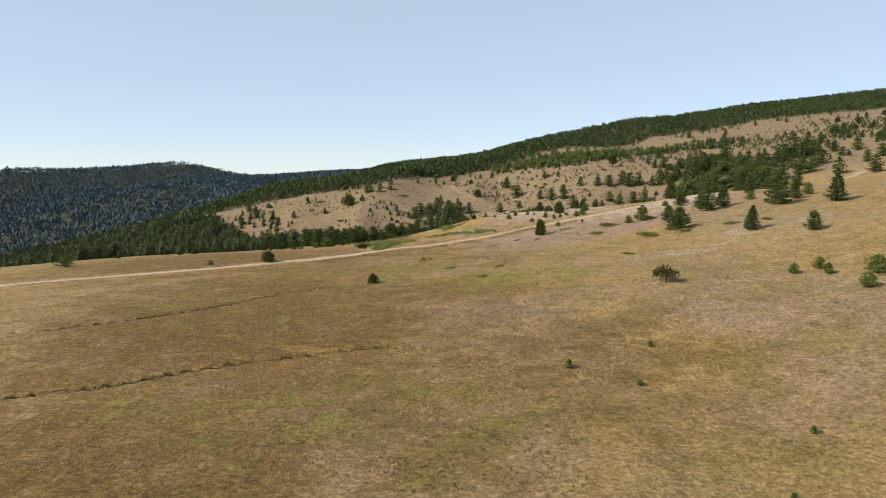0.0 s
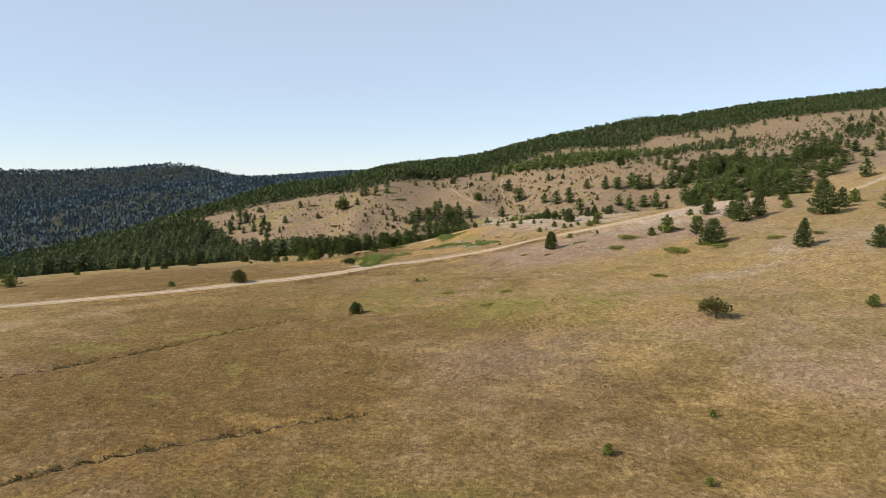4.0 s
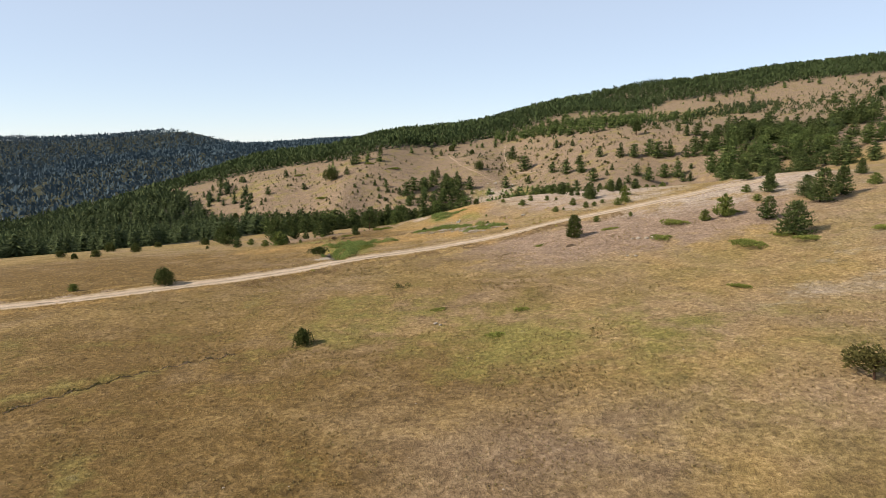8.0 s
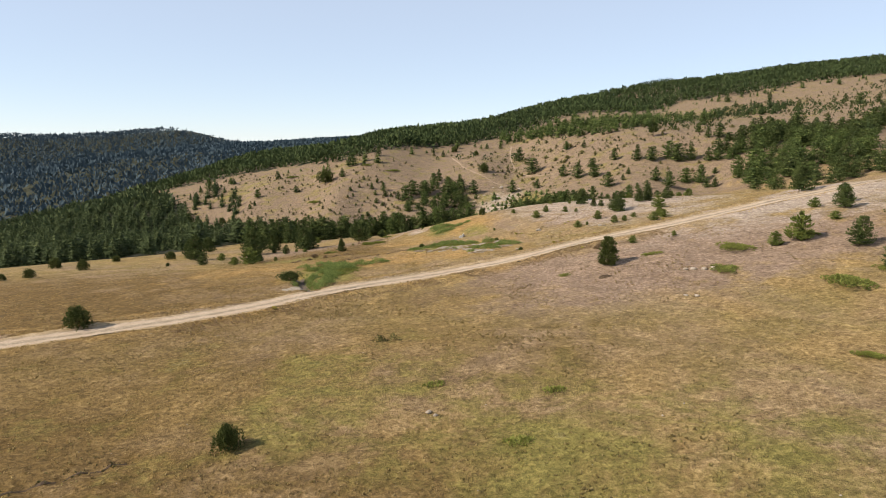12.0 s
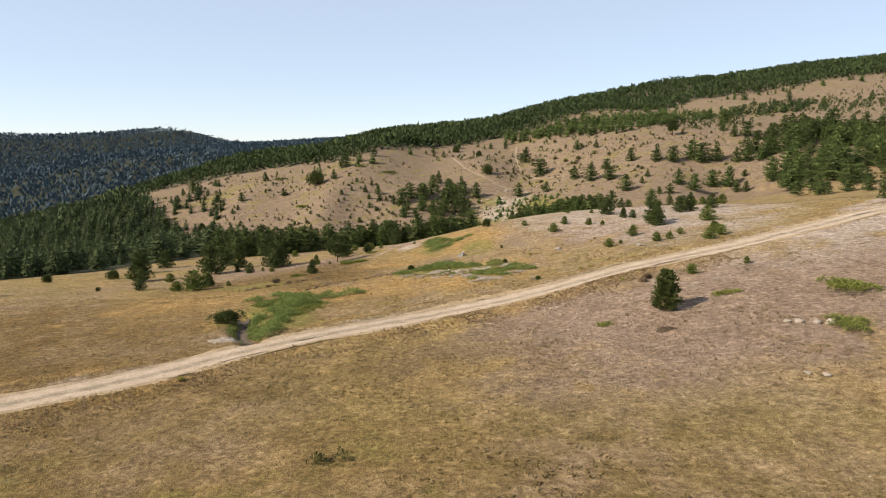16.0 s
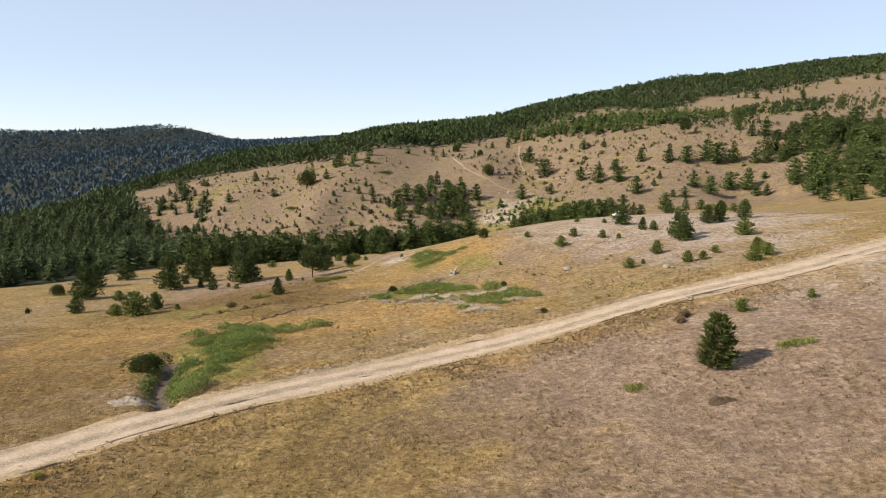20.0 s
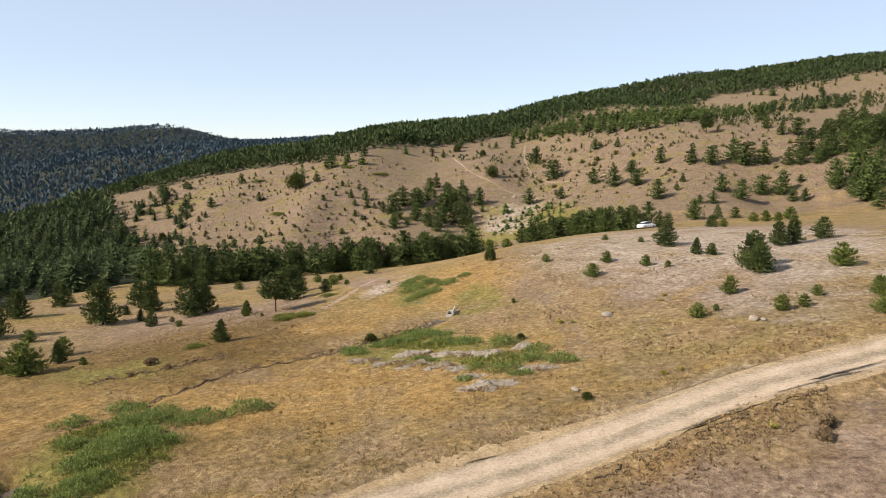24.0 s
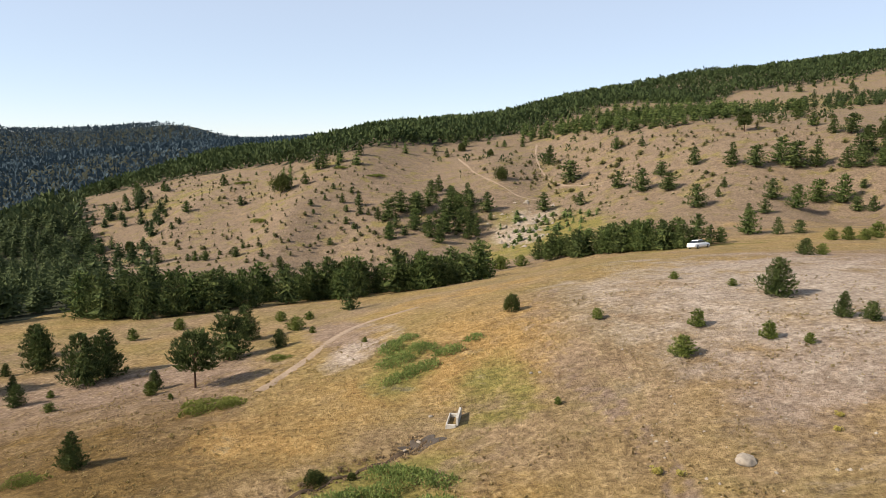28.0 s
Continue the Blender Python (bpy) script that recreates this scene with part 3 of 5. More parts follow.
def layered_crown(seed, wide, levels, points, bare=0.04, round_top=0.8):
    """A crown 1 high of branch tiers: each a ragged star of drooping boughs."""
    rng = np.random.default_rng(seed + 500)
    V, F = [], []
    lean = rng.normal(0, 0.02, 2)
    for lv in range(levels):
        f = lv / levels
        low, top = bare + (1 - bare) * f * 0.96, bare + (1 - bare) * min(1.0, (lv + 1.9) / (levels + 0.9))
        reach = wide * ((1 - f) ** round_top * 0.94 + 0.06) * (0.8 if lv == 0 else 1)
        a0, base = rng.uniform(0, 6.28), len(V)
        V.append((lean[0] * top, lean[1] * top, top))
        for k in range(points):
            for half, lo, hi in ((0, 0.32, 0.5), (1, 0.7, 1.2)):
                a = a0 + 6.283 * (k + 0.5 * half) / points + rng.normal(0, 0.1)
                r = reach * rng.uniform(lo, hi)
                V.append((math.cos(a) * r + lean[0] * low, math.sin(a) * r + lean[1] * low, low + (top - low) * (0.05 if half else 0.34) + rng.normal(0, 0.02) + (0.02 if half else 0)))
        for k in range(points):
            F.append((base, base + 1 + 2 * k, base + 2 + 2 * k, base + 1 + (2 * k + 2) % (2 * points)))
    return np.array(V), np.array(F)


def spray_crown(seed, wide, count, blade, slim=0.7):
    """A crown 1 high for far woods: upright sprays set round an uneven cone."""
    rng = np.random.default_rng(seed + 900)
    f = (np.arange(count) + rng.uniform(0, 1, count)) / count
    a = np.arange(count) * 2.4 + rng.normal(0, 0.3, count)
    r = wide * ((1 - f) ** slim) * rng.uniform(0.55, 1.05, count)
    B = np.stack([np.cos(a) * r, np.sin(a) * r, 0.02 + 0.72 * f], 1)
    W = np.stack([np.cos(a) * 0.55, np.sin(a) * 0.55, 0.55 + 0.7 * f], 1)
    S = np.full(count, blade) * rng.uniform(0.8, 1.15, count)
    return tufts(B, W, S, S * 0.42, rng, 1)


def pine_crown(seed, wide, levels, arms, per_arm, blade, bare=0.04, round_top=0.85, droop=0.1, flat=False, blades=3, core=0, core_reach=0.62):
    """A crown 1 high: whorls of arms set with needle bunches, uneven in reach, with gaps."""
    rng = np.random.default_rng(seed)
    B, W, S = [], [], []
    lean = rng.normal(0, 0.03, 2)
    for lv in range(levels):
        f = (lv + rng.uniform(0.1, 0.9)) / levels
        z = bare + (1 - bare) * f * 0.96
        reach = wide * ((1 - f) ** round_top * 0.93 + 0.07) * (1 if f > 0.12 else 0.75 + 2 * f)
        if flat:
            reach = wide * (0.35 + 0.65 * math.sin(math.pi * min(1, 0.2 + 0.8 * f)))
        a0 = rng.uniform(0, 6.28)
        for k in range(arms):
            if rng.random() < 0.08:
                continue
            a = a0 + 6.283 * k / arms + rng.normal(0, 0.22)
            R = reach * rng.uniform(0.62, 1.12)
            n = max(2, int(per_arm * (0.4 + R / wide)))
            u = rng.uniform(0.22, 1.0, n) ** 0.75
            r = R * u
            z_arm = z + R * 0.28 * u ** 2 - droop * R * u
            out = np.array([math.cos(a), math.sin(a)])
            side = np.array([-out[1], out[0]])
            sw = rng.normal(0, 0.13, n) * R * (0.3 + u)
            P = np.stack([out[0] * r + side[0] * sw + lean[0] * z, out[1] * r + side[1] * sw + lean[1] * z, z_arm + rng.normal(0, 0.014, n)], 1)
            D = np.stack([np.full(n, out[0]) * 0.8 + side[0] * sw / (R + 1e-6), np.full(n, out[1]) * 0.8 + side[1] * sw / (R + 1e-6), np.full(n, 0.85)], 1)
            B.append(P), W.append(D), S.append(np.full(n, blade) * rng.uniform(0.75, 1.2))
    B, W, S = np.concatenate(B), np.concatenate(W), np.concatenate(S)
    top = np.array([[lean[0], lean[1], 0.97]] * 4)
    B, W, S = np.vstack([B, top]), np.vstack([W, [[0, 0, 1]] * 4]), np.append(S, [blade * 0.8] * 4)
    V, F = tufts(B, W, S, S * (0.17 if blades == 3 else 0.22), rng, blades)
    if not core:
        return V, F
    V2, F2 = layered_crown(seed, wide * core_reach * 1.35, 9 if core > 1 else 5, 9, bare, round_top)
    return np.vstack([V, V2]), np.vstack([F, F2 + len(V)])


def mound_crown(seed, wide, count, blade, flat=1.0, spread=0.42):
    """A rounded crown 1 high made of leafy bunches on several lobes."""
    rng = np.random.default_rng(seed)
    B, W = [], []
    lobes = [(rng.normal(0, wide * spread), rng.normal(0, wide * spread), rng.uniform(0.5 if spread > 0.3 else 0.75, 1.0)) for _ in range(9)] + [(0, 0, 1.0)]
    for cx, cy, h in lobes:
        n = count // len(lobes)
        d = rng.normal(0, 1, (n, 3))
        d[:, 2] = np.abs(d[:, 2])
        d /= np.linalg.norm(d, axis=1)[:, None]
        d[:, 2] **= 0.7
        r = rng.uniform(0.55, 1.0, n) ** 0.6
        lw = wide * 0.55
        B.append(np.stack([cx + d[:, 0] * lw * r, cy + d[:, 1] * lw * r, d[:, 2] * r * h * 0.92 + 0.02], 1))
        W.append(d * np.array([1, 1, flat]) + np.array([0, 0, 0.35]))
    B, W = np.concatenate(B), np.concatenate(W)
    return tufts(B, W, np.full(len(B), blade), np.full(len(B), blade * 0.36), rng)


def stem(height, thick, forks, seed):
    """A tapered, slightly bent trunk with short limbs."""
    rng = np.random.default_rng(seed)
    V, F = [], []

    def limb(p, q, r0, r1, bend):
        n, rings = 7, 5
        start = len(V)
        d = (q - p) / np.linalg.norm(q - p)
        s = np.cross(d, [0.3, 0.9, 0.2])
        s /= np.linalg.norm(s)
        u = np.cross(d, s)
        for k in range(rings):
            f = k / (rings - 1)
            c = p + (q - p) * f + bend * math.sin(f * 3.14)
            r = r0 + (r1 - r0) * f
            for j in range(n):
                a = 6.283 * j / n
                V.append(c + (s * math.cos(a) + u * math.sin(a)) * r * (1 + 0.12 * math.sin(3 * a + k)))
        for k in range(rings - 1):
            for j in range(n):
                a, b = start + k * n + j, start + k * n + (j + 1) % n
                F.append((a, b, b + n, a + n))

    limb(np.array([0, 0, -0.04]), np.array([rng.normal(0, 0.02), rng.normal(0, 0.02), height]), thick, thick * 0.25, rng.normal(0, 0.012, 3))
    for k in range(forks):
        a, z = rng.uniform(0, 6.28), height * rng.uniform(0.4, 0.85)
        limb(np.array([0, 0, z]), np.array([math.cos(a) * 0.2, math.sin(a) * 0.2, z + 0.14]), thick * 0.4, thick * 0.12, rng.normal(0, 0.01, 3))
    return np.array(V), np.array(F)


KINDS = {}


def breed(kind, variants):
    KINDS[kind] = [dict(crown=c, stem=s, first=None) for c, s in variants]


def pine_kind(seed, wide, mat, levels, arms, per_arm, blade, bare, **more):
    c = mesh_of("crown", *pine_crown(seed, wide, levels, arms, per_arm, blade, bare, **more), mat)
    return c, mesh_of("trunk", *stem(0.9, 0.022, 4, seed), BARK, True)


def tier_kind(seed, wide, mat, levels, points, bare, round_top):
    c = mesh_of("crown", *layered_crown(seed, wide, levels, points, bare, round_top), mat)
    return c, mesh_of("trunk", *stem(0.9, 0.022, 4, seed), BARK, True)


def spray_kind(seed, wide, mat, count, blade, slim):
    c = mesh_of("crown", *spray_crown(seed, wide, count, blade, slim), mat)
    return c, mesh_of("trunk", *stem(0.9, 0.022, 4, seed), BARK, True)


def mound_kind(seed, wide, mat, count, blade, flat=1.0, spread=0.42):
    c = mesh_of("crown", *mound_crown(seed, wide, count, blade, flat, spread), mat)
    return c, mesh_of("stem", *stem(0.45, 0.03, 5, seed), BARK, True)


def raised_kind(seed, wide, mat, count, blade):
    """A small broadleaf tree: a leafy crown over a short bare trunk."""
    V, F = mound_crown(seed, wide, count, blade)
    V[:, 2] = 0.3 + 0.7 * V[:, 2] - 0.10 * np.exp(-(V[:, 0] ** 2 + V[:, 1] ** 2) / 0.3)
    return mesh_of("crown", V, F, mat), mesh_of("trunk", *stem(0.62, 0.035, 7, seed), BARK, True)


breed("pine", [pine_kind(10 + i, w, PINE, 17, 9, 11, 0.085, 0.04, round_top=rt, droop=0.22, core=2, core_reach=0.5) for i, (w, rt) in enumerate(((0.46, 0.65), (0.52, 0.55), (0.43, 0.8), (0.55, 0.6), (0.49, 0.62), (0.57, 0.52)))])
breed("far_pine", [pine_kind(30 + i, w, m, 12, 7, 8, 0.10, 0.03, round_top=rt, droop=0.15, blades=2, core=2, core_reach=0.58) for i, (w, rt, m) in enumerate(((0.44, 0.65, PINE), (0.53, 0.5, GREEN), (0.40, 0.8, PINE), (0.58, 0.5, PINE), (0.49, 0.6, GREEN), (0.64, 0.5, PINE)))])
breed("wood_pine", [pine_kind(130 + i, w, FOREST, 8, 6, 2, 0.17, 0.04, round_top=rt, droop=0.2, blades=1, core=2, core_reach=0.68) for i, (w, rt) in enumerate(((0.50, 0.65), (0.42, 0.8), (0.58, 0.55), (0.66, 0.5)))])
breed("distant_pine", [spray_kind(140 + i, w, FOREST, 25, 0.39, sl) for i, (w, sl) in enumerate(((0.38, 0.6), (0.32, 0.8), (0.44, 0.5), (0.48, 0.5), (0.36, 0.45)))])
breed("speck_pine", [spray_kind(145 + i, w, FOREST, 11, 0.51, sl) for i, (w, sl) in enumerate(((0.46, 0.6), (0.40, 0.75), (0.52, 0.5)))])
breed("clump", [mound_kind(155, 1.0, BUSH, 20, 0.6)])
breed("scrub", [tier_kind(150 + i, w, SCRUB, 4, 7, 0.0, 0.4) for i, w in enumerate((0.55, 0.8, 1.0))])
breed("young_pine", [pine_kind(50 + i, w, YOUNG, 10, 8, 7, 0.17, 0.02, round_top=0.55, droop=0.1, core=2, core_reach=0.5) for i, w in enumerate((0.62, 0.74, 0.56, 0.84))])
breed("tall_pine", [pine_kind(70 + i, w, PINE, 14, 9, 11, 0.10, 0.34, flat=True, droop=0.3) for i, w in enumerate((0.34, 0.40))])
breed("cedar", [pine_kind(80, 0.36, BUSH, 18, 10, 12, 0.10, 0.02, round_top=0.42, droop=0.0)])
breed("bush", [mound_kind(90 + i, w, BUSH, 1500, 0.10, 1.0, 0.27) for i, w in enumerate((0.74, 0.86, 0.80))])
breed("juniper", [mound_kind(100 + i, w, MAT, 900, 0.34, 0.3) for i, w in enumerate((2.4, 3.0, 2.7))])
breed("hawthorn", [raised_kind(120, 0.56, OLIVE, 620, 0.13)])
breed("dry_bush", [mound_kind(125, 0.6, WEED, 420, 0.3)])
breed("yellow_herb", [mound_kind(110, 0.8, YELLOW, 160, 0.34)])
WORDS = {
    "pine": ("pine", "pine tree"), "far_pine": ("pine", "pine tree"), "young_pine": ("young_pine", "young pine"), "tall_pine": ("pine", "pine tree"), "cedar": ("juniper_tree", "juniper tree"),
    "bush": ("bush", "bush"), "juniper": ("juniper", "juniper"), "hawthorn": ("hawthorn", "small tree"), "dry_bush": ("dry_bush", "dry bush"), "yellow_herb": ("yellow_herb", "herb")}
CROWNS = random.Random(5)


def plant(kind, x, y, height, label, group, stretch=1.0):
    """One plant as a thing of its own: its trunk and its crown."""
    name, category = WORDS[kind]
    form = CROWNS.choice(KINDS[kind])
    m = pose(x, y, spot(x, y) - 0.02 * height, CROWNS.uniform(-3, 3), CROWNS.uniform(-3, 3), CROWNS.uniform(0, 360)) @ Matrix.Diagonal((height * stretch * CROWNS.uniform(0.9, 1.1), height * stretch * CROWNS.uniform(0.9, 1.1), height, 1))
    if form["first"] is None:
        ob = new(name)
        part("trunk" if "pine" in name or kind in ("cedar", "hawthorn") else "stem", form["stem"], ob)
        part("crown", form["crown"], ob)
        ob.matrix_basis = m
        form["first"] = ob
    else:
        s = form["first"].scale
        ob = copy_thing(form["first"], m @ Matrix.Diagonal((1 / s.x, 1 / s.y, 1 / s.z, 1)))
    return tagged(ob, label, category, group)


def where(x, y):
    if y > 330:
        return "on the bare reddish hillside", "pines on the hillside"
    if y > 262:
        return "in the gully behind the pasture", "pines in the gully"
    if y > 190:
        return "on the stony slope beyond the track" if x > 5 else "on dry ground near the spring", "pines beyond the track"
    return "on the dry grazed pasture", "pines on the pasture"


def pine(x, y, h):
    place, group = where(x, y)
    size = "small dark green pine" if h < 3 else "dark green bushy pine" if h < 6 else "tall dark green pine"
    return plant("pine" if y < 262 else "far_pine", x, y, h if y < 262 else h * 0.88, f"{size} {place}", group)


def young_pine(x, y, h):
    place, group = where(x, y)
    return plant("young_pine", x, y, h, f"small light green young pine {place}", "young " + group)


def tall_pine(x, y, h):
    place, group = where(x, y)
    return plant("tall_pine", x, y, h, f"flat-topped pine with a bare trunk {place}", group)


def bush(x, y, h):
    place, group = where(x, y)
    return plant("bush", x, y, h, f"round dark green leafy bush {place}", "bushes", 0.78)


def juniper(x, y, h):
    place, group = where(x, y)
    return plant("juniper", x, y, min(h, 1.2) * 0.8, f"low spreading green juniper {place}", "junipers")


def hawthorn(x, y, h):
    return plant("hawthorn", x, y, h, "small lone broadleaf tree with a bare trunk on the pasture", "lone trees")


def cedar(x, y, h):
    return plant("cedar", x, y, h, "dense dark green upright juniper beside the track", "bushes")


def yellow_herb(x, y, h):
    return plant("yellow_herb", x, y, h, "pale yellow flowering herb in dry grass", "yellow herbs")


bush(-80.3, 232.2, 1.7)
bush(-68.6, 234.8, 2.1)
bush(-60.4, 214.1, 0.8)
young_pine(-41.4, 207.0, 3.1)
young_pine(-43.2, 216.3, 2.0)
young_pine(-53.8, 226.3, 1.6)
young_pine(-44.9, 208.5, 1.5)
young_pine(19.6, 202.5, 1.2)
young_pine(24.1, 207.9, 1.6)
young_pine(25.7, 201.0, 1.3)
young_pine(27.5, 201.2, 1.0)
young_pine(29.7, 203.7, 0.9)
young_pine(36.6, 213.4, 2.2)
young_pine(33.8, 201.9, 1.5)
pine(-60.7, 229.2, 6.0)
pine(-50.3, 237.2, 6.4)
pine(29.2, 216.2, 3.8)
bush(-87.0, 199.3, 1.8)
bush(-77.5, 196.1, 1.9)
bush(-84.7, 216.2, 2.5)
bush(-75.6, 209.7, 2.4)
bush(-80.5, 193.2, 1.3)
pine(-53.1, 213.2, 2.6)
pine(49.0, 431.6, 5.1)
pine(56.6, 424.7, 4.3)
pine(63.8, 387.3, 6.1)
pine(71.4, 378.6, 7.5)
pine(76.9, 374.8, 7.1)
pine(84.1, 377.0, 8.5)
pine(87.0, 373.2, 8.5)
pine(92.0, 371.6, 8.5)
pine(97.8, 367.5, 6.3)
pine(100.7, 365.5, 6.2)
pine(104.4, 362.6, 5.5)
pine(101.3, 427.8, 3.2)
pine(127.3, 465.6, 8.5)
pine(104.9, 404.3, 5.1)
pine(105.2, 391.5, 5.8)
pine(109.0, 388.7, 6.9)
pine(110.2, 382.8, 3.8)
pine(113.1, 381.0, 4.0)
pine(42.1, 389.7, 5.9)
pine(46.7, 379.9, 7.7)
pine(54.4, 388.4, 5.2)
pine(53.0, 373.3, 6.0)
pine(54.6, 352.7, 6.7)
pine(64.7, 363.1, 3.2)
pine(61.4, 357.5, 3.1)
pine(72.9, 352.1, 5.8)
pine(76.4, 346.5, 6.9)
pine(84.8, 354.4, 6.9)
pine(89.7, 352.4, 8.3)
pine(96.5, 355.5, 2.8)
pine(90.5, 346.0, 4.1)
pine(92.5, 343.2, 4.3)
pine(63.6, 341.7, 2.9)
pine(66.7, 340.7, 4.0)
tall_pine(86.2, 410.7, 7.0)
pine(-20.4, 488.8, 3.9)
pine(-14.1, 474.6, 4.4)
pine(18.9, 490.3, 4.1)
pine(26.5, 447.0, 8.5)
pine(31.0, 414.6, 8.5)
pine(19.9, 389.3, 6.6)
pine(30.3, 384.6, 4.9)
pine(-48.4, 453.5, 6.1)
pine(-59.7, 439.5, 7.8)
pine(-61.8, 420.5, 5.1)
bush(-8.2, 488.6, 4.1)
bush(4.6, 466.6, 3.0)
bush(7.8, 420.4, 5.0)
juniper(-37.3, 430.5, 1.9)
juniper(-51.9, 435.1, 3.1)
pine(-53.8, 394.8, 2.4)
pine(-51.6, 389.3, 1.8)
pine(-50.6, 401.1, 2.2)
pine(-44.7, 400.4, 3.7)
pine(-39.1, 399.2, 4.6)
pine(-50.1, 412.2, 2.4)
pine(-43.5, 410.2, 2.4)
pine(-42.1, 393.5, 2.6)
pine(-40.5, 384.5, 2.8)
pine(-45.0, 389.0, 1.4)
pine(-37.4, 391.6, 3.2)
pine(-34.7, 390.7, 2.6)
pine(-30.9, 386.3, 4.1)
pine(-28.6, 383.8, 2.8)
pine(-37.3, 380.0, 2.3)
pine(-32.9, 378.4, 1.2)
pine(-46.6, 373.5, 1.6)
pine(-42.4, 370.2, 2.3)
pine(-49.0, 379.8, 1.1)
pine(-46.2, 380.9, 1.1)
tall_pine(-24.4, 231.9, 5.2)
pine(-25.6, 243.3, 5.2)
pine(-27.2, 253.7, 4.4)
pine(-47.9, 246.2, 4.9)
pine(-38.5, 238.8, 5.4)
pine(-37.8, 241.5, 5.0)
pine(-18.1, 270.7, 4.5)
pine(-25.2, 214.8, 2.4)
pine(-28.6, 233.3, 1.8)
pine(-20.8, 245.5, 2.0)
pine(-41.3, 232.5, 2.1)
pine(-45.5, 238.2, 1.7)
pine(-50.8, 244.6, 1.5)
young_pine(-45.2, 261.5, 1.6)
young_pine(-41.6, 267.6, 1.6)
young_pine(-27.1, 267.4, 1.4)
young_pine(-22.7, 265.9, 1.1)
young_pine(-36.1, 229.4, 0.8)
young_pine(-39.3, 234.6, 0.7)
young_pine(-25.3, 229.0, 0.5)
young_pine(-29.0, 261.4, 0.7)
young_pine(-18.8, 251.5, 0.8)
young_pine(-10.6, 238.7, 0.5)
bush(3.2, 238.1, 1.8)
pine(25.0, 233.3, 3.3)
pine(26.4, 225.2, 1.9)
pine(27.6, 223.8, 1.4)
pine(40.1, 261.6, 2.1)
young_pine(14.1, 221.4, 1.5)
young_pine(10.0, 231.6, 0.9)
young_pine(22.0, 220.6, 0.7)
young_pine(19.6, 244.2, 0.8)
young_pine(23.2, 238.4, 0.7)
young_pine(41.8, 260.8, 1.4)
young_pine(5.3, 217.6, 0.5)
young_pine(16.6, 226.6, 1.3)
young_pine(20.1, 222.3, 1.2)
young_pine(61.0, 297.4, 2.0)
young_pine(62.9, 295.6, 2.3)
young_pine(64.6, 293.8, 1.9)
young_pine(68.5, 297.2, 2.7)
young_pine(5.0, 328.1, 3.0)
young_pine(9.6, 326.7, 2.5)
young_pine(-0.4, 306.9, 2.6)
pine(55.2, 319.5, 6.0)
pine(60.0, 316.6, 4.1)
pine(64.0, 316.3, 3.2)
pine(20.8, 318.7, 7.0)
pine(15.8, 326.1, 6.9)
pine(1.7, 310.7, 5.6)
pine(-3.2, 305.9, 6.5)
pine(43.4, 306.9, 4.3)
pine(45.7, 307.6, 3.6)
pine(26.0, 323.0, 6.0)
pine(27.8, 318.9, 6.8)
pine(29.5, 315.3, 7.1)
pine(31.2, 311.5, 7.1)
pine(32.8, 308.2, 7.1)
pine(36.8, 305.5, 6.8)
bush(-70.1, 420.1, 6.9)
pine(-84.4, 417.0, 4.0)
pine(-102.1, 412.2, 4.8)
pine(-113.3, 420.4, 3.3)
pine(-100.9, 403.1, 2.7)
pine(-102.1, 400.0, 2.7)
pine(-144.6, 462.7, 7.3)
pine(-147.3, 457.3, 4.2)
pine(-129.0, 454.2, 4.2)
pine(-100.8, 445.7, 5.2)
pine(-91.3, 365.7, 5.2)
pine(-131.0, 399.0, 7.2)
pine(-75.8, 362.1, 3.4)
pine(-79.3, 363.3, 3.4)
pine(-81.7, 364.2, 2.3)
pine(-67.4, 362.6, 3.4)
pine(-67.6, 369.6, 2.3)
pine(-74.0, 367.9, 1.6)
pine(-58.4, 357.7, 2.5)
pine(-50.6, 348.4, 3.7)
bush(-112.5, 392.0, 3.6)
juniper(-70.0, 393.2, 2.3)
juniper(-92.5, 443.5, 3.6)
pine(-41.0, 211.9, 2.2)
pine(-53.3, 254.2, 4.1)
pine(-68.3, 257.2, 4.2)
pine(-68.4, 245.7, 4.6)
pine(29.0, 213.9, 3.2)
young_pine(-28.1, 231.2, 1.2)
young_pine(-22.1, 256.7, 1.7)
young_pine(31.6, 197.2, 1.5)
young_pine(33.6, 199.1, 1.4)
young_pine(-37.2, 209.7, 0.8)
plant("bush", -26.3, 178.6, 1.4, "wide dark green bush over a washed-out gully", "bushes", 1.8)
cedar(18.5, 169.6, 3.8)
young_pine(24.2, 180.5, 1.1)
young_pine(30.7, 182.2, 0.8)
pine(36.4, 227.4, 2.9)
pine(38.5, 228.4, 3.3)
pine(43.0, 230.9, 2.7)
young_pine(33.5, 228.9, 0.6)
young_pine(21.4, 203.4, 0.6)
pine(47.0, 162.6, 3.7)
pine(46.4, 152.1, 4.9)
pine(57.7, 168.3, 5.7)
pine(56.0, 183.3, 3.5)
pine(77.6, 192.9, 3.1)
pine(58.3, 173.7, 3.8)
young_pine(42.7, 168.6, 3.5)
young_pine(72.0, 178.0, 2.0)
young_pine(53.5, 187.5, 1.5)
young_pine(39.2, 167.6, 1.8)
young_pine(51.3, 176.8, 1.2)
young_pine(50.0, 157.7, 1.3)
bush(-16.3, 122.1, 2.0)
bush(-43.5, 152.4, 2.8)
young_pine(-55.4, 149.0, 1.1)
hawthorn(30.1, 103.4, 2.9)
pine(55.7, 136.3, 4.7)
pine(64.4, 129.9, 3.6)
pine(71.9, 162.1, 6.7)
pine(78.5, 168.3, 4.2)
pine(82.0, 156.5, 6.2)
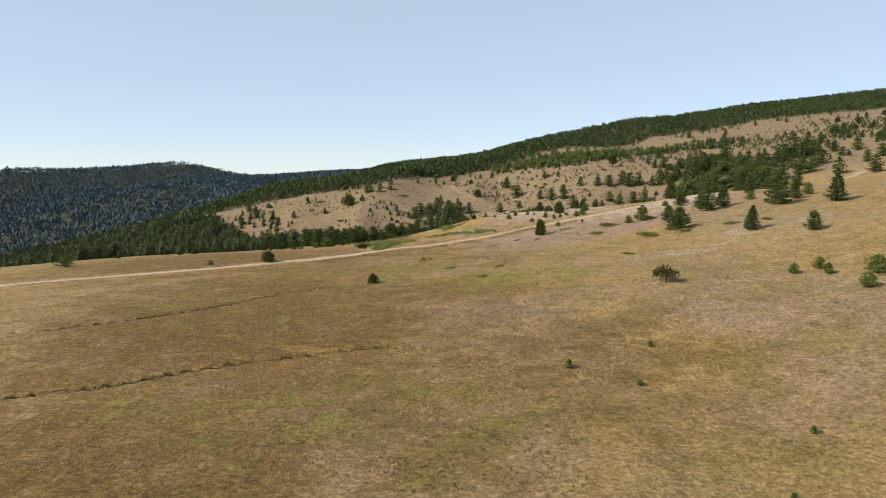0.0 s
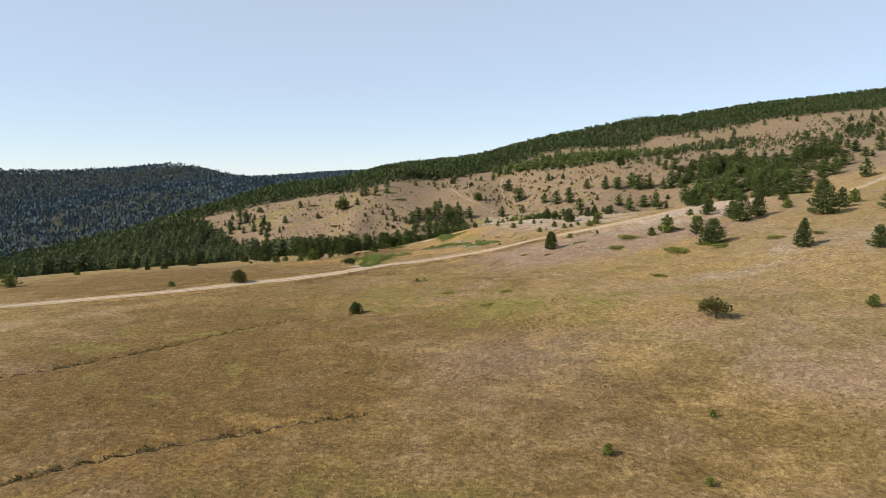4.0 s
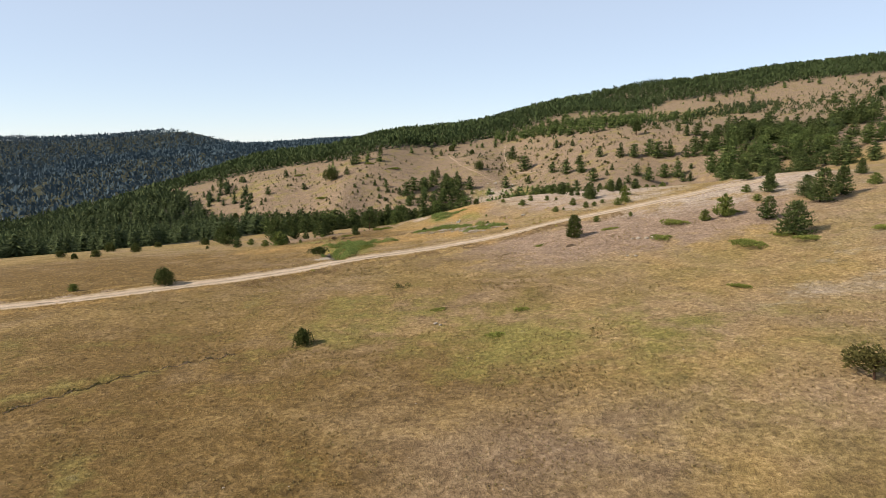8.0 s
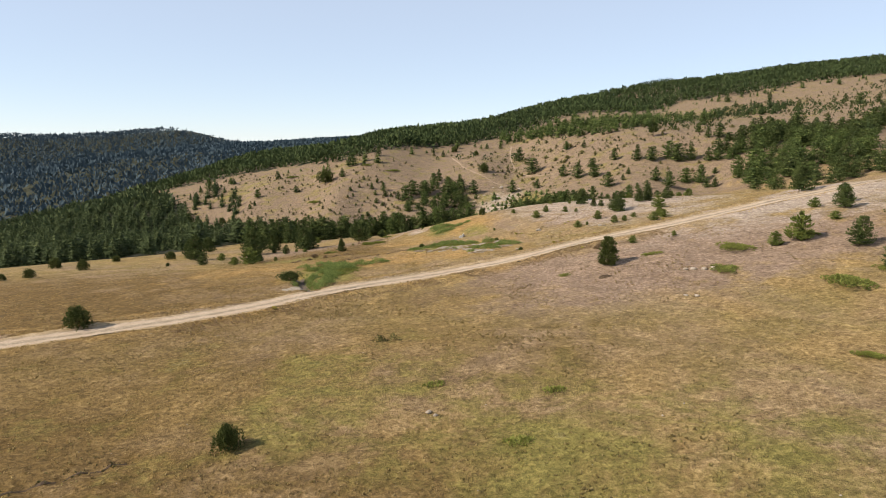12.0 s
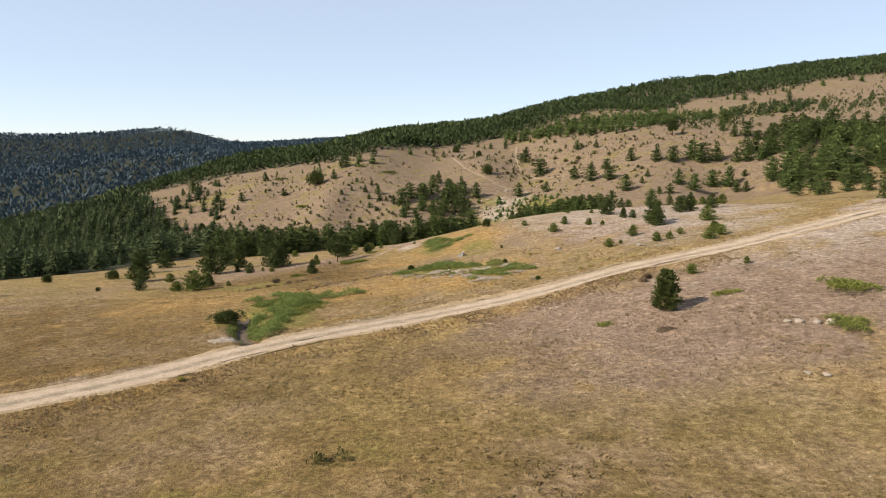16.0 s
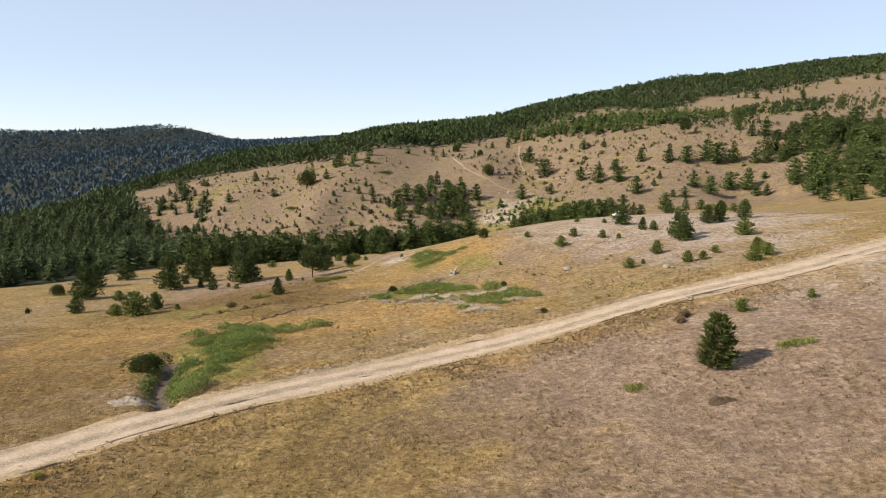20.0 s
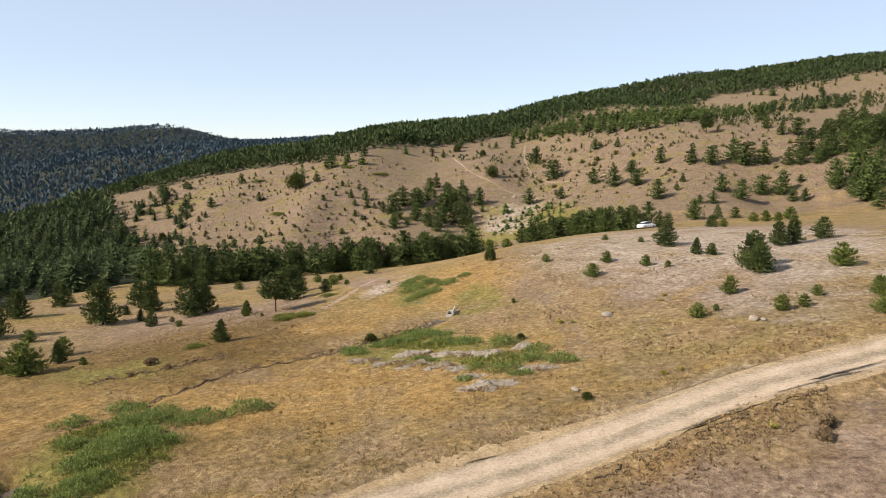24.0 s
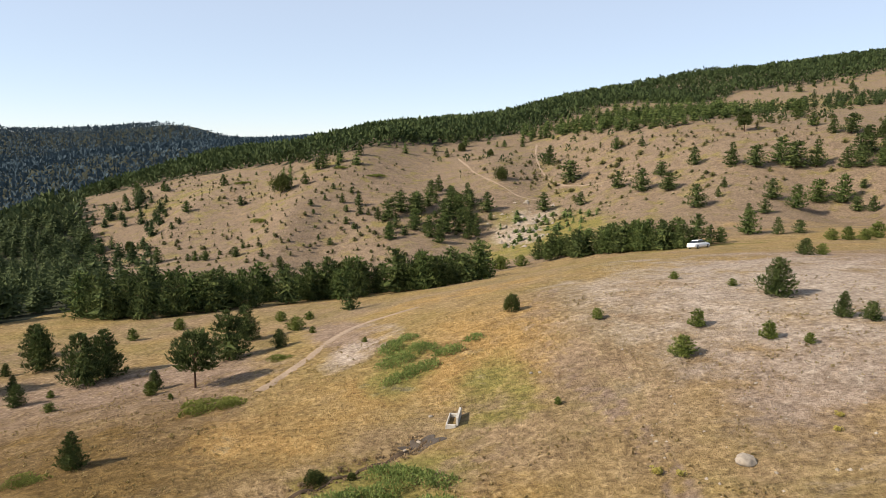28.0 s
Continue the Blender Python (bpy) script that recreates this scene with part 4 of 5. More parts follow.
pine(62.8, 171.6, 5.3)
pine(58.5, 188.9, 3.1)
young_pine(49.6, 105.4, 1.5)
young_pine(54.0, 106.6, 1.8)
young_pine(53.7, 103.3, 1.6)
young_pine(84.4, 174.2, 2.8)
young_pine(11.3, 73.8, 0.9)
young_pine(18.0, 69.9, 0.6)
young_pine(21.9, 80.6, 0.7)
young_pine(-95.0, 161.0, 2.7)
young_pine(-94.4, 185.6, 1.5)
young_pine(54.6, 94.9, 2.0)
young_pine(59.6, 101.0, 2.6)
young_pine(28.9, 56.3, 0.7)
young_pine(22.3, 45.4, 0.5)
pine(60.3, 206.6, 4.6)
bush(143.4, 411.8, 3.6)
pine(102.1, 346.3, 8.5)
pine(107.4, 338.7, 8.5)
pine(111.6, 329.5, 8.5)
pine(117.8, 334.9, 8.5)
pine(161.6, 352.1, 8.5)
pine(162.3, 341.5, 8.5)
pine(174.3, 348.5, 8.5)
pine(160.5, 305.3, 8.5)
pine(146.7, 344.7, 7.9)
pine(134.8, 340.3, 8.3)
pine(204.2, 371.7, 7.9)
pine(163.0, 282.8, 8.1)
pine(205.5, 528.3, 8.3)
pine(241.5, 526.0, 8.2)
pine(249.0, 518.7, 5.9)
pine(245.2, 492.5, 6.3)
pine(253.5, 566.0, 6.5)
pine(331.5, 593.8, 5.9)
pine(201.1, 637.1, 7.3)
pine(232.4, 635.7, 6.4)
pine(192.3, 395.2, 6.8)
pine(204.2, 402.0, 5.7)
pine(191.7, 362.9, 5.7)
pine(169.8, 387.1, 6.6)
pine(159.5, 387.5, 5.6)
pine(184.2, 326.8, 6.7)
pine(195.4, 334.6, 7.1)
bush(228.6, 394.5, 5.6)
bush(288.5, 529.3, 3.8)
bush(273.6, 527.8, 3.4)
pine(113.2, 336.4, 8.5)
pine(124.3, 329.6, 8.5)
pine(97.0, 302.8, 7.0)
pine(103.6, 300.5, 5.4)
pine(104.6, 292.7, 5.2)
pine(101.2, 334.2, 8.0)
pine(111.2, 323.6, 8.4)
pine(145.1, 324.7, 8.5)
pine(138.8, 326.7, 8.5)
pine(132.4, 328.6, 8.5)
pine(154.2, 328.2, 8.5)
pine(159.4, 328.2, 8.5)
pine(135.6, 290.8, 5.6)


def scatter(poly, spacing, seed, thin=1.0):
    """Uneven places inside an outline in the plan, about so far apart."""
    rng = np.random.default_rng(seed)
    q = np.array(poly, float)
    (x0, y0), (x1, y1) = q.min(0), q.max(0)
    gx, gy = np.meshgrid(np.arange(x0, x1, spacing), np.arange(y0, y1, spacing))
    gx = gx + rng.uniform(-0.48, 0.48, gx.shape) * spacing
    gy = gy + rng.uniform(-0.48, 0.48, gy.shape) * spacing
    ok = inside(gx, gy, poly) & (rng.random(gx.shape) < thin)
    return np.stack([gx[ok], gy[ok]], 1)


def merged_grove(name, poly, spacing, low, high, seed, label, thin=1.0, kind="far_pine", material=None, category="pine wood", but=None, clustered=0.0):
    """A far wood of real crowns joined into one mesh."""
    rng = np.random.default_rng(seed)
    P = scatter(poly, spacing, seed, thin)
    P = P[blob(P[:, 0], P[:, 1], *BALD) < 0.3]
    if clustered:
        P = P[lumps(P[:, 0] / 17, P[:, 1] / 17, seed) + 0.35 * lumps(P[:, 0] / 6, P[:, 1] / 6, seed + 1) > clustered]
    if but:
        P = P[~inside(P[:, 0], P[:, 1], but)]
    shapes = []
    for form in KINDS[kind]:
        me = form["crown"]
        co, ix = np.empty(len(me.vertices) * 3, np.float32), np.empty(len(me.loops), np.int32)
        me.vertices.foreach_get("co", co), me.loops.foreach_get("vertex_index", ix)
        shapes.append((co.reshape(-1, 3), ix.reshape(-1, 4)))
    V, F, base = [], [], 0
    for (x, y), z in zip(P, smooth_land(P[:, 0], P[:, 1])):
        co, ix = shapes[rng.integers(len(shapes))]
        a, h = rng.uniform(0, 6.28), rng.uniform(low, high)
        w = h * rng.uniform(0.85, 1.2)
        V.append(np.stack([x + (co[:, 0] * math.cos(a) - co[:, 1] * math.sin(a)) * w, y + (co[:, 0] * math.sin(a) + co[:, 1] * math.cos(a)) * w, z - 0.1 + co[:, 2] * h], 1))
        F.append(ix + base)
        base += len(co)
    return tagged(new(name, mesh_of(name, np.concatenate(V), np.concatenate(F), material or PINE)), label, category, kind="stuff")


def grove(poly, spacing, low, high, seed, thin=1.0, kind="far_pine"):
    for x, y in scatter(poly, spacing, seed, thin):
        place, group = where(x, y)
        plant(kind, x, y, CROWNS.uniform(low, high), "dark green pine crowded among others in the gully", group)


# the thick row along the gully, the clump up the gully, the edges of the woods
grove([(-66, 282), (-48, 276), (-41, 284), (-30, 290), (-17, 292), (-4, 294), (3, 304), (0, 312), (-16, 306), (-32, 304), (-50, 298), (-64, 296)], 3.7, 4.5, 8.0, 21, 0.95)
grove([(-27, 396), (-21, 409), (-17, 420), (0, 404), (7, 396), (4, 385), (1, 374), (-3, 367), (-12, 360), (-17, 366), (-24, 362), (-30, 374)], 4.8, 2.2, 7, 22, 0.66)
# the hedge beside the car and the clump next to it
grove([(23.5, 317), (31.5, 306.5), (36.5, 299.8), (40, 302), (33.5, 311), (26.5, 322)], 2.5, 4.6, 6.2, 27, 1.0)
grove([(13, 334), (20, 322), (24, 317), (26, 321), (20, 330), (16, 339)], 3.2, 3.5, 6.2, 28, 0.85)
merged_grove("hillside_grove", [(17, 503), (33, 487), (38, 490), (48, 466), (58, 451), (73, 439), (90, 445), (106, 470), (115, 505), (86, 489), (64, 502), (38, 526), (22, 528)], 4.6, 2.5, 6.2, 23, "row of pines across the upper hillside", 0.85, "wood_pine", GREEN)
merged_grove("upper_grove", [(93, 474), (113, 484), (143, 513), (169, 533), (192, 528), (190, 540), (150, 528), (108, 500)], 4.8, 2.5, 6.5, 24, "pines and scrub along an old terrace", 0.75, "wood_pine", GREEN)
merged_grove("terrace_grove", [(138, 498), (163, 526), (188, 515), (237, 606), (204, 615), (169, 573)], 6.5, 2, 6, 29, "pines and scrub along an upper terrace", 0.55, "wood_pine", FOREST)
merged_grove("gully_scrub", [(4, 367), (13, 344), (28, 342), (34, 376), (9, 393)], 3.2, 0.6, 2.6, 40, "low green shrubs round the eroded gully", 0.5, "scrub", GREEN, "scrub")
merged_grove("wood_edge", [(-98, 470), (-65, 447), (-48, 455), (-30, 498), (0, 506), (28, 520), (57, 536), (121, 606), (174, 660), (280, 675), (430, 680), (430, 660), (280, 655), (174, 640), (121, 585), (60, 515), (30, 500), (0, 488), (-30, 476), (-48, 436), (-65, 428), (-100, 450)], 7.5, 0.8, 5, 30, "scattered pines at the lower edge of the forest", 0.5, "wood_pine", GREEN)
merged_grove("wood_fringe", [(-99, 338), (-110, 352), (-127, 386), (-134, 407), (-150, 428), (-165, 455), (-130, 462), (-116, 428), (-108, 400), (-98, 374), (-82, 348)], 5.5, 1.5, 6.5, 46, "scattered dark pines thinning out beyond the valley woods", 0.8, "wood_pine", FOREST, clustered=0.5)
merged_grove("roadside_grove", [(97, 318), (112, 312), (128, 318), (150, 340), (152, 364), (134, 390), (118, 388), (106, 370), (100, 345)], 6.4, 4, 8.5, 47, "thick tall pines and shrubs on the slope behind the track", 0.75, "far_pine", GREEN)
merged_grove("slope_grove", [(118, 352), (150, 362), (190, 380), (200, 410), (150, 400), (112, 384), (98, 366)], 4.8, 3.5, 8.5, 25, "thick pines on the slope over the track", 0.8, but=BARE_BAND)
merged_grove("trackside_grove", [(90, 296), (120, 286), (150, 300), (130, 330), (95, 328)], 6.0, 3, 7, 26, "pines and shrubs behind the track", 0.55)


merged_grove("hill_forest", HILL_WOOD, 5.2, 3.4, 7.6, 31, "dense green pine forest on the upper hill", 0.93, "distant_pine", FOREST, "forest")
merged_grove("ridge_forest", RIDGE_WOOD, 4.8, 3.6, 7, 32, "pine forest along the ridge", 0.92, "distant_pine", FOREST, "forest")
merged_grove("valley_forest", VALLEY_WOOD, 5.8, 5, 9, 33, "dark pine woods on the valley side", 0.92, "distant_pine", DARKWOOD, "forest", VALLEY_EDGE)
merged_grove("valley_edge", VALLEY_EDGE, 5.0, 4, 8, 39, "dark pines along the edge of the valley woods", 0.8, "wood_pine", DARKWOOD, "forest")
# the far mountain's trees take the needle colour tinted blue for haze
merged_grove("far_forest", FAR_WOOD, 11.5, 7, 12, 34, "pine forest on the distant mountain, haze tinted into its colour", 0.97, "speck_pine", HAZY_NEEDLES, "forest")
merged_grove("upper_scrub", [(-30, 470), (20, 470), (60, 500), (130, 560), (190, 600), (260, 600), (330, 640), (330, 520), (240, 450), (190, 430), (120, 425), (60, 440), (20, 440)], 8, 0.8, 4.2, 35, "scattered pines and scrub on the upper hillside", 0.7, "distant_pine", FOREST, "scrub", but=BARE_BAND)
merged_grove("terrace_scrub", [(-30, 480), (20, 480), (60, 500), (130, 560), (190, 610), (330, 650), (330, 520), (240, 450), (190, 430), (120, 425), (60, 440), (20, 440)], 6.0, 0.5, 1.9, 44, "low shrubs over the grassy terraces", 0.55, "scrub", SCRUB, "scrub", but=BARE_BAND)
merged_grove("right_scrub", [(150, 330), (300, 380), (420, 560), (330, 640), (240, 480), (190, 420), (140, 400)], 11, 2.0, 7, 37, "scattered pines on the grassy upper slope", 0.6, "wood_pine", FOREST, "scrub", but=BARE_BAND)
merged_grove("slope_scrub", [(-70, 350), (-20, 345), (10, 372), (60, 350), (110, 395), (60, 440), (-20, 470), (-70, 450), (-130, 480), (-165, 455), (-130, 400), (-110, 370)], 3.5, 0.3, 1.4, 36, "scattered small shrubs on reddish soil", 0.8, "scrub", SCRUB, "scrub", clustered=0.56)
merged_grove("hill_shrubs", [(40, 345), (90, 338), (135, 400), (190, 425), (190, 480), (120, 440), (60, 445), (20, 445), (15, 400)], 5.5, 0.5, 1.9, 49, "low olive shrubs scattered over the hillside", 0.6, "scrub", OLIVE, "scrub", clustered=0.55, but=BARE_BAND)
merged_grove("slope_grass_clumps", [(-70, 345), (-20, 340), (60, 345), (110, 395), (160, 430), (60, 460), (-20, 470), (-70, 450), (-130, 480), (-165, 455), (-130, 400), (-110, 365)], 4.0, 0.12, 0.4, 38, "dry grass clumps on the hillside", 0.4, "clump", WEED, "grass", clustered=0.72)


def herb_clumps(name, clumps, seed, material, label, dense=26):
    """Tall leafy herbs in separate uneven clumps: (x, y, half length, half width, turn, height)."""
    rng = np.random.default_rng(seed)
    B, W, S = [], [], []
    for cx, cy, rx, ry, turn, high in clumps:
        n = int(dense * rx * ry * 3.14)
        a, q = rng.uniform(0, 6.283, n), np.sqrt(rng.random(n)) * rng.uniform(0.75, 1.15, n)
        u, v = np.cos(a) * q * rx, np.sin(a) * q * ry
        c, k = math.cos(radians(turn)), math.sin(radians(turn))
        x, y = cx + u * c - v * k, cy + u * k + v * c
        tall = high * (1.1 - 0.75 * np.clip(q, 0, 1) ** 2) * (0.35 + 0.95 * lumps(x / 1.1, y / 1.1, seed)) * rng.uniform(0.75, 1.15, n)
        ground = land(x, y)
        for _ in range(9):
            f = rng.uniform(0.15, 1.0, n)
            o = rng.normal(0, 0.16, (n, 2)) * (1.2 - 0.7 * f)[:, None]
            B.append(np.stack([x + o[:, 0], y + o[:, 1], ground + tall * f - 0.03], 1))
            W.append(np.stack([o[:, 0] * 2.5, o[:, 1] * 2.5, 0.35 + 0.8 * f], 1))
            S.append(rng.uniform(0.12, 0.24, n))
    S = np.concatenate(S)
    V, F = tufts(np.concatenate(B), np.concatenate(W), S, S * 0.34, rng, 1)
    return tagged(new(name, mesh_of(name, V, F, material)), label, "herbs", kind="stuff")


herb_clumps("marsh_herbs", [(-21.2, 186, 3.4, 1.9, 70, 1.25), (-21.8, 191, 2.6, 1.7, 30, 1.1), (-18.9, 186.5, 1.5, 1.0, 40, 0.9), (-17.8, 190.6, 2.0, 1.0, 15, 0.9), (-15.0, 192.4, 1.7, 0.9, 20, 0.8), (-20.4, 180.6, 2.0, 1.2, 80, 0.9),
                            (-20.2, 176.8, 1.6, 1.0, 60, 0.9), (-19.9, 172.4, 2.2, 1.2, 80, 1.1), (-23.2, 179.4, 1.4, 0.9, 60, 0.7), (-24.6, 186.5, 1.2, 0.8, 0, 0.6), (-27, 190.5, 1.3, 0.8, 30, 0.6), (-24.5, 193.5, 1.5, 0.8, 20, 0.7), (-22.4, 183.4, 1.2, 1.0, 0, 0.8)],
            41, HERB, "lush green marsh herbs in a damp hollow")
herb_clumps("spring_herbs", [(-4.6, 210.9, 1.8, 0.8, -20, 0.55), (-7.2, 208.2, 1.6, 0.8, 0, 0.6), (-10.2, 207.9, 1.1, 0.6, 0, 0.5), (-9.6, 206.2, 1.5, 0.8, -10, 0.7), (-5.4, 208.4, 2.2, 1.0, 15, 0.85), (-2.6, 209.8, 2.0, 0.9, -25, 0.75), (0.4, 205.6, 1.7, 0.9, -20, 0.8), (-1.6, 206.6, 1.6, 0.8, -20, 0.6), (3.8, 203.3, 1.5, 0.9, -10, 1.2), (6.2, 200.6, 1.2, 0.8, 0, 0.8),
                             (1.5, 197.6, 1.0, 0.6, 10, 0.8), (7.9, 197.2, 1.4, 0.9, 0, 0.8), (3.4, 196.6, 1.4, 0.7, 10, 0.7), (5.7, 198.6, 1.5, 0.9, 0, 0.6), (0.4, 195.4, 0.8, 0.5, 0, 0.5), (-2.9, 201.7, 1.3, 0.5, -25, 0.4), (4.6, 195.2, 1.0, 0.5, 0, 0.5)],
            42, HERB, "green herbs round the spring")
herb_clumps("spring_sedge", [(-3.2, 206.2, 3.6, 1.0, -20, 0.35), (3.2, 199.2, 3.2, 1.6, -15, 0.4), (-19.6, 183.5, 4.5, 2.2, 70, 0.32), (-23, 188.5, 3.5, 2.6, 30, 0.3)], 45, MAT, "low olive sedge between the herbs", 14)
herb_clumps("slope_herbs", [(-6.5, 229.6, 1.6, 1.2, 20, 0.75), (-4.6, 231.6, 1.6, 1.1, -20, 0.8), (-7.4, 233.6, 1.2, 1.6, 0, 0.6), (-4.2, 227.6, 1.5, 1.0, 10, 0.7), (-2.3, 230.0, 1.3, 1.0, 0, 0.6), (-5.8, 226.0, 1.4, 0.8, 30, 0.6), (-6.2, 235.6, 1.0, 0.8, 0, 0.5), (-0.2, 232.0, 1.0, 0.7, 0, 0.35)],
            43, HERB, "green herb patch on the golden slope")


def meadow_grass():
    """Tussocks over the pasture that the way passes."""
    rng = np.random.default_rng(51)
    n = 90000
    y = 46 + 196 * rng.random(n) ** 0.95
    x = rng.normal(0, 1, n) * (16 + 0.13 * y)
    keep = (np.abs(x) < 72) & (away(x, y, ROAD) > 2.5) & (lumps(x / 3, y / 2.2, 8) + rng.normal(0, 0.2, n) > 0.55)
    x, y = x[keep], y[keep]
    base = np.stack([x, y, land(x, y) - 0.02], 1)
    size = rng.uniform(0.08, 0.20, len(x)) * (0.6 + 0.8 * lumps(x / 7, y / 7, 9))
    V, F = tufts(base, np.tile([0.1, 0.0, 0.4], (len(x), 1)), size, size * 0.5, rng, 4)
    me = mesh_of("meadow_grass", V, F, GRASS)
    add_zones(me, V[:, 0], V[:, 1])
    return tagged(new("meadow_grass", me), "dry straw-coloured grass tussocks", "grass", kind="stuff")


meadow_grass()


# ---------------------------------------------------------------- weeds, herbs and stones
def heap(name, x, y, rx, ry, high, seed, material, label):
    """A low uneven heap lying on the land."""
    rng = np.random.default_rng(seed)
    rings, n = 13, 40
    V, F = [], []
    wob = [(rng.uniform(0.05, 0.16), rng.integers(2, 7), rng.uniform(0, 6.28)) for _ in range(5)]
    for k in range(rings):
        f = k / (rings - 1)
        for j in range(n):
            a = 6.283 * j / n
            w = 1 + sum(m * math.sin(q * a + ph) for m, q, ph in wob)
            V.append((x + math.cos(a) * rx * w * f, y + math.sin(a) * ry * w * f, high * (math.cos(f * 3.14) * 0.5 + 0.5) * (1 + 0.25 * math.sin(5 * a + 9 * f)) + (0.03 if k < rings - 1 else -0.05)))
        if k:
            for j in range(n):
                a, b = (k - 1) * n + j, (k - 1) * n + (j + 1) % n
                F.append((a, a + n, b + n, b))
    V = np.array(V)
    V[:, 2] += land(V[:, 0], V[:, 1])
    inner = np.arange(len(V)) < (rings - 1) * n
    V[:, 2] += inner * (high * 0.7 * (lumps(V[:, 0] / 0.22, V[:, 1] / 0.22, seed) - 0.4) + high * 0.6 * (lumps(V[:, 0] / 0.6, V[:, 1] / 0.6, seed + 1) - 0.5))
    return new(name, mesh_of(name, V, np.array(F), material, True))


def along_patch(name, line, offs, spread, count, size, seed, material, label):
    """Weeds strewn along a line."""
    rng = np.random.default_rng(seed)
    i = rng.integers(0, len(line) - 1, count)
    d = line[i + 1] - line[i]
    d /= np.hypot(d[:, 0], d[:, 1])[:, None] + 1e-9
    o = rng.choice(offs, count) + rng.normal(0, spread, count)
    P = line[i] + d * rng.uniform(0, 1, count)[:, None] + np.stack([d[:, 1], -d[:, 0]], 1) * o[:, None]
    lump = np.sin(P[:, 0] * 0.55 + 2 * np.sin(P[:, 1] * 0.4)) + rng.normal(0, 0.5, count)
    P = P[lump > -0.3]
    s = size * rng.uniform(0.5, 1.3, len(P))
    base = np.stack([P[:, 0], P[:, 1], land(P[:, 0], P[:, 1]) - 0.03], 1)
    V, F = tufts(base, np.tile([0.0, 0.0, 0.55], (len(P), 1)), s, s * 0.3, rng, 6)
    return tagged(new(name, mesh_of(name, V, F, material)), label, "weeds", kind="stuff")


NEAR_ROAD = ROAD[(ROAD[:, 0] > -62) & (ROAD[:, 0] < 62)]
along_patch("roadside_weeds", NEAR_ROAD[(NEAR_ROAD[:, 0] > -36) & (NEAR_ROAD[:, 0] < 30)], [4.2, 5.0, 6.2], 1.0, 5000, 0.19, 61, WEED, "brown dry weeds along the gravel track")
along_patch("roadside_straw", NEAR_ROAD, [3.2, -3.2, -4.2], 0.7, 6000, 0.18, 62, STRAW, "straw-yellow grass fringe along the gravel track")
along_patch("ditch_weeds", np.vstack([DITCH_A]), [0.0], 0.3, 2600, 0.16, 63, SCRUB, "dark dry weeds in a shallow field ditch")
along_patch("furrow_weeds", np.vstack([DITCH_B]), [0.0], 0.3, 2400, 0.16, 64, SCRUB, "dark dry weeds in an old furrow")
along_patch("brook_weeds", np.vstack([BROOK, RUNNEL]), [0.6, -0.6], 0.3, 900, 0.24, 65, WEED, "brown weeds along a dry brook bed")
along_patch("gully_herbs", GULLY, [0.9, -0.9, 1.3], 0.3, 900, 0.28, 66, HERB, "green herbs hanging over a small washed-out gully")

for x, y, h in ((34.5, 169.3, 0.62), (30.5, 160, 0.5), (39.5, 150.8, 0.68), (31, 131, 0.34), (47, 148.6, 0.5), (55.6, 146.1, 0.5), (45, 153.2, 0.4), (45.1, 171, 0.42), (62, 144, 0.4), (-21.3, 224.5, 0.45), (-19, 225.6, 0.45),
                (-18.8, 238.5, 0.36), (-27, 213, 0.3)):
    plant("juniper", x, y, h, "low flat yellow-green juniper mat in dry grass", "juniper mats", 1.15)
for x, y in ((-29.1, 203.4), (-29, 206.6), (-26.3, 204.7)):
    plant("dry_bush", x, y, CROWNS.uniform(0.45, 0.7), "dry brown brushy weed clump", "dry weed clumps")
for x, y in ((18.2, 209), (10, 207), (19, 210.4), (14, 191.3), (15.2, 191.6), (9, 207.4), (21, 193.2), (-23, 158.2), (17, 186.0 - 5), (33, 196.5)):
    plant("yellow_herb", x, y, CROWNS.uniform(0.22, 0.4), "pale yellow flowering herb in dry grass", "yellow herbs")
for x, y in ((18.8, 179.5), (19.6, 180.8)):
    plant("dry_bush", x, y, 0.6, "rusty brown dry bush beside the track", "dry weed clumps")
herb_clumps("mound_weeds", [(-8.4, 202.9, 1.8, 0.4, -20, 0.22), (-6, 201.4, 1.8, 0.4, -25, 0.22), (-3.6, 200, 1.8, 0.4, -25, 0.22), (-1, 198.6, 1.6, 0.4, -25, 0.22), (-3.2, 203.2, 1.6, 0.4, -20, 0.2), (0.2, 201.6, 1.6, 0.4, -25, 0.2), (3.6, 200.6, 1.4, 0.5, 0, 0.22), (2.2, 192.7, 1.8, 0.4, 0, 0.2), (5.6, 195.8, 1.6, 0.4, 0, 0.22)], 50, WEED, "brown dry weeds between mounds of grey earth", 16)
herb_clumps("low_thorn", [(-8.5, 142.8, 0.55, 0.4, 0, 0.6), (-7.2, 143.2, 0.35, 0.3, 0, 0.7)], 51, OLIVE, "low ragged green bush in dry grass", 40)
herb_clumps("stray_herbs", [(12.7, 168.1, 0.8, 0.5, 0, 0.3), (-2.5, 131, 0.9, 0.5, 0, 0.25), (6.5, 128, 0.8, 0.6, 20, 0.25), (3.2, 120.5, 1.0, 0.6, 0, 0.25), (24.9, 171.8, 1.6, 0.6, 10, 0.2)], 48, MAT, "small yellow-green herb patches in dry grass")
tagged(heap("dug_soil", 17.2, 164.8, 0.9, 0.5, 0.22, 104, SHADED_SOIL, ""), "small heap of dark dug soil in dry grass", "soil heap")
for x, y, h in ((-8.9, 211.4, 0.9), (-6.8, 211.3, 0.5), (5.2, 204.4, 0.6), (8.4, 188.5, 0.6)):
    plant("bush", x, y, h, "small green bush by the damp spring", "bushes")


